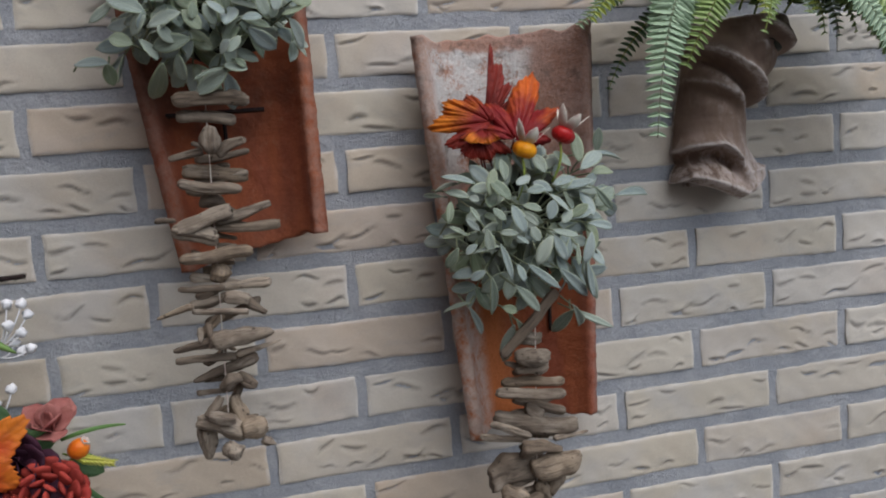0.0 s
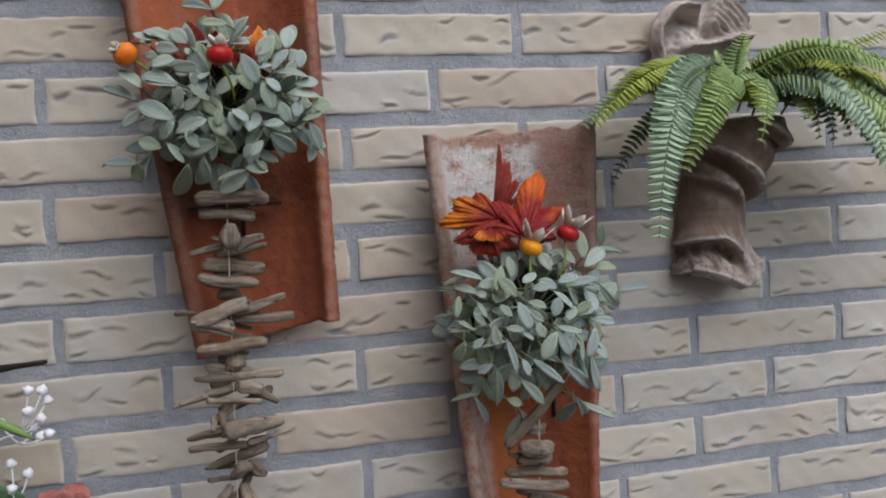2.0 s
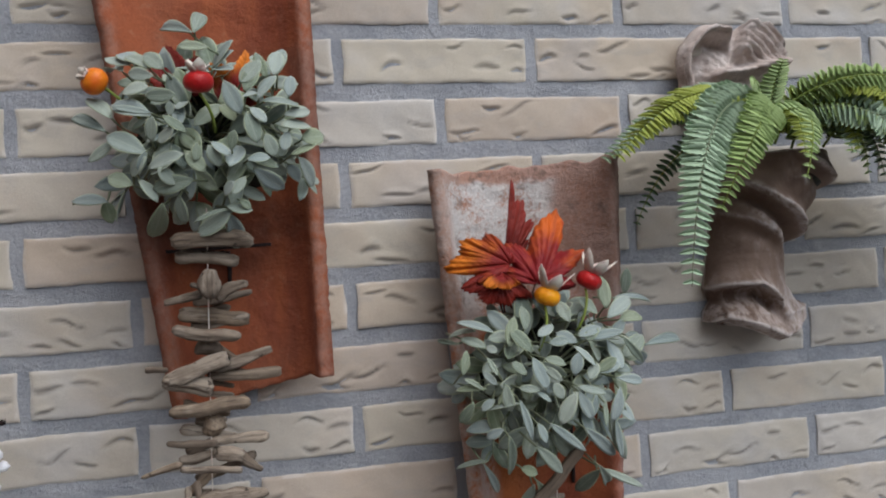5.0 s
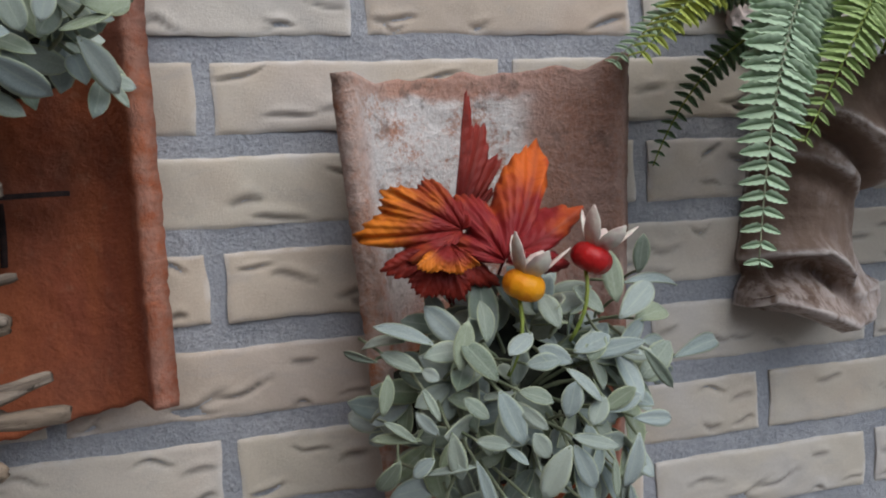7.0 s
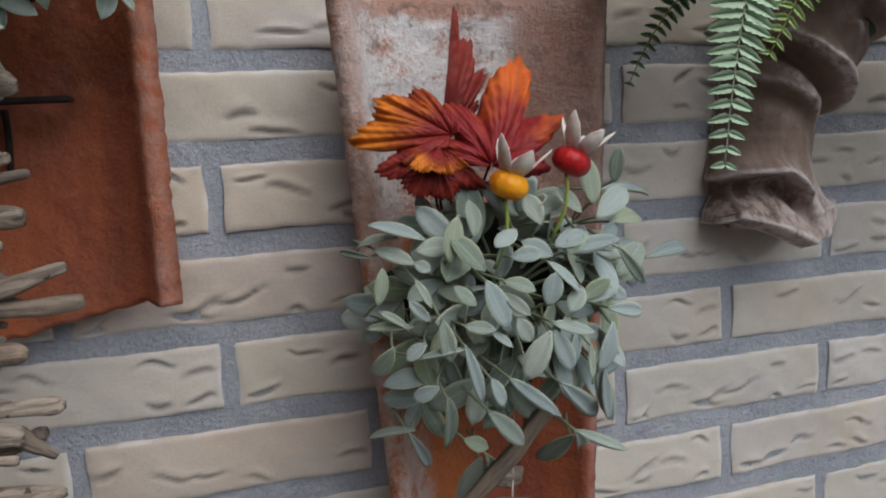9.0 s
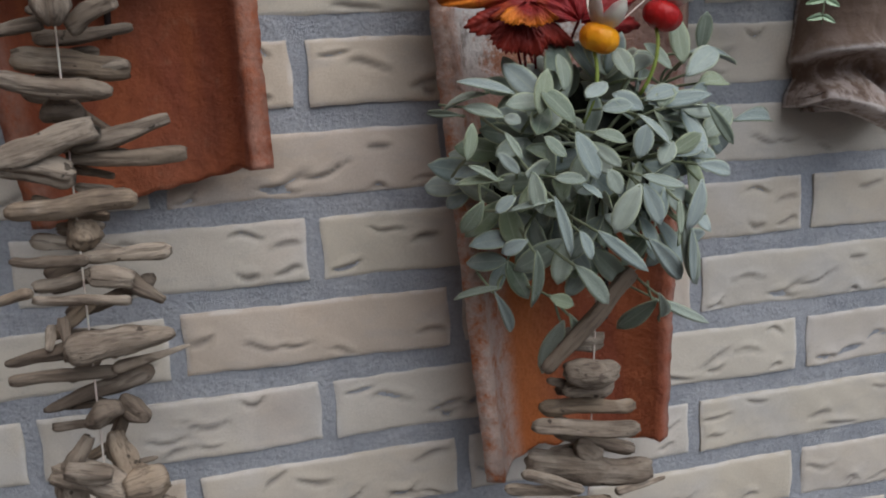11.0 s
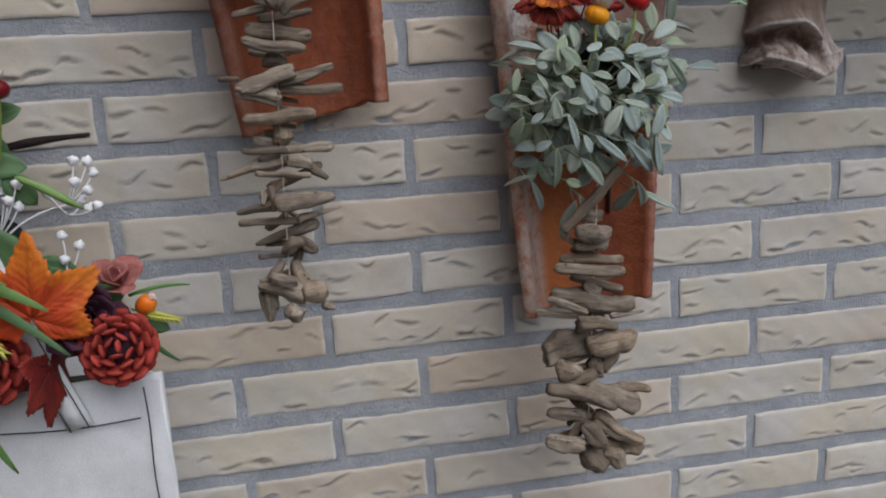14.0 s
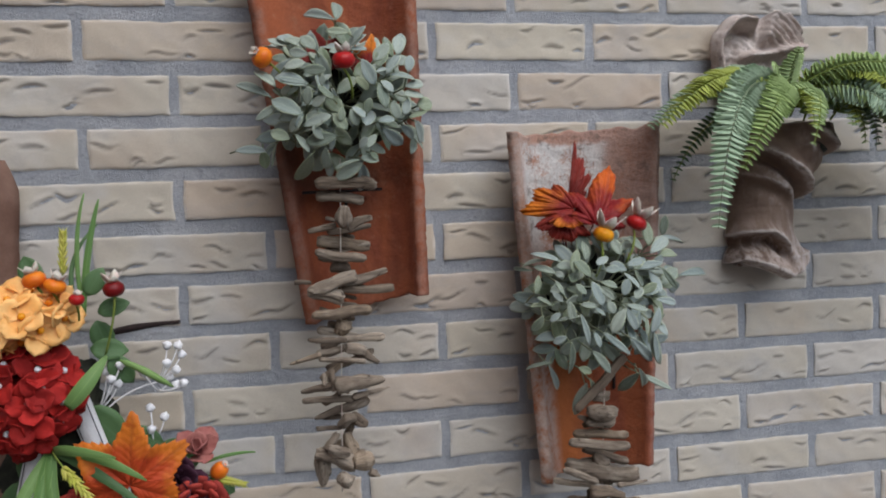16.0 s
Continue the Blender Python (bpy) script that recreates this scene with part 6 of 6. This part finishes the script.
fruit_berry("artificial_rose_hip", "small orange rose hip beside the plum flower", (-0.284, -0.125, 1.316), 0.0095, ORANGE, (0.6, -0.2, 0.6), (-0.31, -0.11, 1.29), 0, 1.25, 0.5)
fruit_berry("artificial_rose_hip", "orange rose hip above the yellow hydrangea", (-0.447, -0.18, 1.545), 0.0115, ORANGE, (-0.3, -0.1, 1), (-0.44, -0.14, 1.50), 0, 0.8)
fruit_berry("artificial_rose_hip", "orange-red rose hip above the yellow hydrangea", (-0.428, -0.18, 1.538), 0.0110, ORANGE, (0.4, -0.1, 1), (-0.43, -0.14, 1.50), 0, 0.75)
fruit_berry("artificial_rose_hip", "small red rose hip beside the yellow hydrangea", (-0.408, -0.18, 1.523), 0.0075, RED, (0.2, -0.2, 1), (-0.42, -0.14, 1.49), 0, 0.9, 0.6)
fruit_berry("artificial_rose_hip", "dark red rose hip with pink sepals on a stem", (-0.388, -0.115, 1.527), 0.0115, WINE, (-0.1, -0.1, 1), (-0.405, -0.1, 1.45), 0, 0.9, 1.1)

BROAD = leaf_mesh("leaf", 0.050, 0.032, GREEN, 0.2, 0.15, 0.9, seed=9)


def greenery():
    spray = thing("artificial_greenery", "dark green fabric leaves between the flowers", "leaves", group="flowers in the bag")
    for at, way, face, k in (((-0.410, -0.10, 1.50), (1, 0, 0.35), (0, -1, 0.4), 0.7), ((-0.415, -0.09, 1.490), (0.3, 0, -0.9), (0.2, -1, 0.3), 0.8), ((-0.42, -0.10, 1.46), (1, 0, -0.1), (0, -1, 0.3), 0.8),
                             ((-0.42, -0.13, 1.40), (0.6, 0, -0.7), (0.1, -1, 0.2), 1.2), ((-0.40, -0.12, 1.38), (0.5, 0, -0.9), (0.3, -1, 0.2), 1.2), ((-0.44, -0.12, 1.36), (0.2, 0, -1), (0, -1, 0.2), 1.3),
                             ((-0.47, -0.12, 1.37), (-0.2, 0, -1), (0, -1, 0.2), 1.3), ((-0.36, -0.09, 1.33), (1, 0, 0.15), (0, -1, 0.4), 0.9), ((-0.34, -0.10, 1.31), (0.7, 0, 0.5), (0, -1, 0.4), 0.8),
                             ((-0.30, -0.10, 1.30), (1, -0.1, -0.6), (0, -1, 0.4), 0.7), ((-0.39, -0.10, 1.36), (0.9, 0, -0.3), (0, -1, 0.3), 0.9), ((-0.40, -0.11, 1.34), (0.9, 0, 0.2), (0.2, -1, 0.1), 0.9), ((-0.37, -0.12, 1.30), (0.9, 0, -0.1), (0, -1, 0.3), 0.8), ((-0.43, -0.14, 1.31), (0.3, 0, -0.9), (0, -1, 0.2), 1.1), ((-0.48, -0.14, 1.33), (-0.3, 0, -0.9), (0, -1, 0.2), 1.2), ((-0.40, -0.10, 1.45), (0.6, 0, -0.8), (0.1, -1, 0.2), 0.8), ((-0.42, -0.10, 1.52), (0.5, 0, 0.9), (0.1, -1, 0.2), 0.7), ((-0.47, -0.10, 1.53), (-0.4, 0, 1), (0, -1, 0.3), 0.8), ((-0.44, -0.12, 1.33), (0.7, 0, -0.5), (0, -1, 0.2), 1.1)):
        piece("leaf", BROAD, aim(at, way, face, k), spray)
    # Near-black mass added behind the flowers as painted shade for the gaps.
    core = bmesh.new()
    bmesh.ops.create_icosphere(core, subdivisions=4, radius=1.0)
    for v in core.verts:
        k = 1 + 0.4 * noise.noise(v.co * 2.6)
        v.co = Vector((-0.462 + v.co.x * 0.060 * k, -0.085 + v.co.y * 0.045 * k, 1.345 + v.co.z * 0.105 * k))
    part("core", core, NEAR_BLACK, spray, "near-black core in place of the shade between flowers")
    return spray


greenery()


def blade(name, label, base, ctrl, tip, width, material, category, face=(0.2, -1, 0.2)):
    ob = thing(name, label, category, group="grass blades")
    bm = bmesh.new()
    uv = bm.loops.layers.uv.new("UVMap")
    pts = bezier(base, ctrl, tip, 18)
    f = Vector(face)
    width *= 0.8
    prev = None
    for i, p in enumerate(pts):
        d = (pts[min(i + 1, 17)] - pts[max(i - 1, 0)]).normalized()
        s = d.cross(f).normalized() * width / 2 * max(0.04, math.sin(math.pi * min(1, 0.18 + 0.82 * i / 17)) ** 0.6)
        t = i / 17
        now = (bm.verts.new(p - s), bm.verts.new(p + f.normalized() * -width * 0.12), bm.verts.new(p + s))
        if prev:
            for a, (u0, u1) in ((0, (0, 0.5)), (1, (0.5, 1))):
                q = bm.faces.new((prev[a], prev[a + 1], now[a + 1], now[a]))
                for lp, c in zip(q.loops, ((u0, t), (u1, t), (u1, t), (u0, t))):
                    lp[uv].uv = c
        prev = now
    thicken(bm, 0.0008)
    part("blade", bm, material, ob)


HEART = (-0.445, -0.165, 1.365)
GRASS_LABEL = "long green fabric grass blade arching over the bag"
blade("artificial_grass_blade", GRASS_LABEL, HEART, (-0.40, -0.20, 1.375), (-0.345, -0.205, 1.338), 0.013, GRASS, "grass")
blade("artificial_grass_blade", GRASS_LABEL, HEART, (-0.40, -0.20, 1.36), (-0.335, -0.20, 1.295), 0.012, GREEN, "grass")
blade("artificial_grass_blade", GRASS_LABEL, HEART, (-0.44, -0.22, 1.30), (-0.400, -0.185, 1.185), 0.016, GRASS, "grass")
blade("artificial_grass_blade", GRASS_LABEL, HEART, (-0.455, -0.22, 1.30), (-0.455, -0.185, 1.215), 0.018, GRASS, "grass")
blade("artificial_grass_blade", GRASS_LABEL, HEART, (-0.48, -0.22, 1.31), (-0.492, -0.19, 1.24), 0.016, GRASS, "grass")
blade("artificial_grass_blade", GRASS_LABEL, HEART, (-0.42, -0.21, 1.38), (-0.372, -0.21, 1.365), 0.012, GRASS, "grass")
blade("artificial_grass_blade", "upright green grass blade against the wall", (-0.425, -0.10, 1.50), (-0.42, -0.10, 1.57), (-0.405, -0.09, 1.628), 0.009, GRASS, "grass")
blade("artificial_grass_blade", "upright green grass blade against the wall", (-0.425, -0.10, 1.50), (-0.435, -0.10, 1.58), (-0.420, -0.09, 1.635), 0.006, GRASS, "grass")
blade("artificial_grass_blade", "upright green grass blade against the wall", (-0.43, -0.10, 1.50), (-0.45, -0.10, 1.56), (-0.410, -0.08, 1.60), 0.006, GREEN, "grass")
blade("artificial_grass_blade", "thin green blade beside the pine cone", (-0.300, -0.12, 1.30), (-0.28, -0.13, 1.27), (-0.262, -0.11, 1.25), 0.007, GREEN, "grass")
blade("artificial_grass_blade", "thin green blade beside the pine cone", (-0.300, -0.12, 1.325), (-0.27, -0.12, 1.335), (-0.245, -0.10, 1.326), 0.005, GRASS, "grass")
blade("artificial_grass_blade", "broad bright green blade beside the red hydrangea", (-0.42, -0.19, 1.415), (-0.40, -0.20, 1.435), (-0.385, -0.17, 1.462), 0.020, GRASS, "grass")


def wheat_ear(label, base, ctrl, tip, start, size):
    ear = thing("artificial_wheat_ear", label, "wheat", group="wheat ears")
    pts = bezier(base, ctrl, tip, 24)
    bm = bmesh.new()
    tube(bm, pts, [0.0010] * 24, 5)
    part("stem", bm, GREEN_STEM, ear)
    g = bmesh.new()
    tube(g, [(0, 0, 0), (0, size * 0.35, 0), (0, size * 0.8, 0), (0, size * 1.5, 0)], [size * 0.12, size * 0.24, size * 0.16, size * 0.02], 6)
    me = mesh_of("grain", g, EAR)
    for i in range(int(start * 23), 23):
        d = (pts[i + 1] - pts[i]).normalized()
        for s in range(3):
            side = Matrix.Rotation(s * 2.094 + i, 3, d) @ d.orthogonal().normalized()
            piece("grain", me, aim(pts[i], d + side * 0.5, side, 1.0 - 0.4 * (i / 23 - start)), ear)


wheat_ear("yellow-green wheat ear drooping over the bag", HEART, (-0.42, -0.215, 1.36), (-0.383, -0.21, 1.305), 0.35, 0.010)
wheat_ear("yellow-green wheat ear standing by the wall", (-0.448, -0.09, 1.50), (-0.448, -0.09, 1.54), (-0.446, -0.085, 1.592), 0.55, 0.009)
wheat_ear("yellow-green wheat ear beside the pine cone", (-0.300, -0.12, 1.312), (-0.285, -0.13, 1.308), (-0.258, -0.12, 1.296), 0.35, 0.008)


def gypsophila():
    spray = thing("artificial_gypsophila", "white gypsophila sprays with small bead flowers", "flower", group="flowers in the bag")
    star = bmesh.new()
    bmesh.ops.create_icosphere(star, subdivisions=2, radius=0.0052)
    for v in star.verts:
        v.co *= 1 + 0.28 * math.sin(v.co.x * 2600) * math.cos(v.co.z * 2300)
    me = mesh_of("bead_flower", star, WHITE)
    for root, ends in (((-0.352, -0.09, 1.415), ((-0.338, 1.458), (-0.327, 1.456), (-0.325, 1.444), (-0.340, 1.437), (-0.331, 1.428))),
                       ((-0.352, -0.09, 1.405), ((-0.322, 1.413), (-0.331, 1.410), (-0.340, 1.418), (-0.366, 1.428))),
                       ((-0.362, -0.09, 1.345), ((-0.360, 1.362), (-0.346, 1.374), (-0.363, 1.384))),
                       ((-0.415, -0.10, 1.39), ((-0.398, 1.425), (-0.392, 1.418), (-0.405, 1.432), (-0.388, 1.44)))):
        for k, (x, z) in enumerate(ends):
            end = Vector((x, root[1] + 0.006 * ((k % 3) - 1), z))
            stem = bmesh.new()
            tube(stem, bezier(root, (Vector(root) + end) / 2 + Vector((0.004, -0.006, -0.006)), end, 7), [0.0009] * 7, 5)
            part("stem", stem, WHITE, spray)
            piece("bead_flower", me, Matrix.Translation(end) @ Matrix.Rotation(k * 1.3, 4, "Y"), spray)
    stem = bmesh.new()
    tube(stem, bezier((-0.43, -0.10, 1.36), (-0.40, -0.11, 1.41), (-0.352, -0.09, 1.415), 9), [0.0010] * 9, 5)
    part("stem", stem, WHITE, spray, "thin white stem")
    bm = bmesh.new()
    tube(bm, bezier((-0.385, -0.115, 1.447), (-0.36, -0.12, 1.436), (-0.331, -0.11, 1.412), 9), [0.0015, 0.0035, 0.004, 0.004, 0.004, 0.004, 0.0038, 0.003, 0.001], 8, 0.2)
    part("catkin", bm, GRASS, spray, "green catkin")


gypsophila()


def fuzzy_twig():
    twig = thing("bristly_twig", "dark bristly twig sticking out beside the flowers", "twig")
    pts = bezier((-0.405, -0.075, 1.473), (-0.37, -0.07, 1.480), (-0.330, -0.065, 1.480), 16)
    bm = bmesh.new()
    tube(bm, pts, [0.0034 + 0.0010 * math.sin(i * 0.35) for i in range(16)], 8)
    part("core", bm, FUZZ, twig)
    hair = bmesh.new()
    rng = random.Random(77)
    for i in range(900):
        p = pts[rng.randrange(1, 16)] + Vector((rng.uniform(-0.003, 0.003), 0, 0))
        a = rng.random() * 6.283
        d = Vector((rng.uniform(-0.3, 0.5), math.cos(a), math.sin(a))).normalized()
        e = p + d * rng.uniform(0.003, 0.0052)
        w = Vector((0.0003, 0, 0.0001))
        hair.faces.new([hair.verts.new(q) for q in (p - w, p + w, e)])
    tagged(part("bristles", hair, FUZZ, twig), kind="stuff")


fuzzy_twig()


def old_board():
    board = thing("wooden_board", "weathered brown wooden board on the wall behind the flowers", "board")
    bm = bmesh.new()
    rows = []
    for j in range(25):
        t = j / 24
        z = 1.24 + 0.44 * t
        right = -0.512 + 0.006 * noise.noise(Vector((t * 6, 0, 0))) - 0.012 * max(0, t - 0.93) * 14
        row = [bm.verts.new((-0.60 + (right + 0.60) * i / 8, -0.034 - 0.003 * noise.noise(Vector((i * 0.9, t * 3, 1))) + 0.01 * (i == 8), z)) for i in range(9)]
        rows.append(row)
    for a, b in zip(rows, rows[1:]):
        for i in range(8):
            bm.faces.new((a[i], a[i + 1], b[i + 1], b[i]))
    thicken(bm, 0.022)
    part("plank", bm, OLDWOOD, board)


old_board()
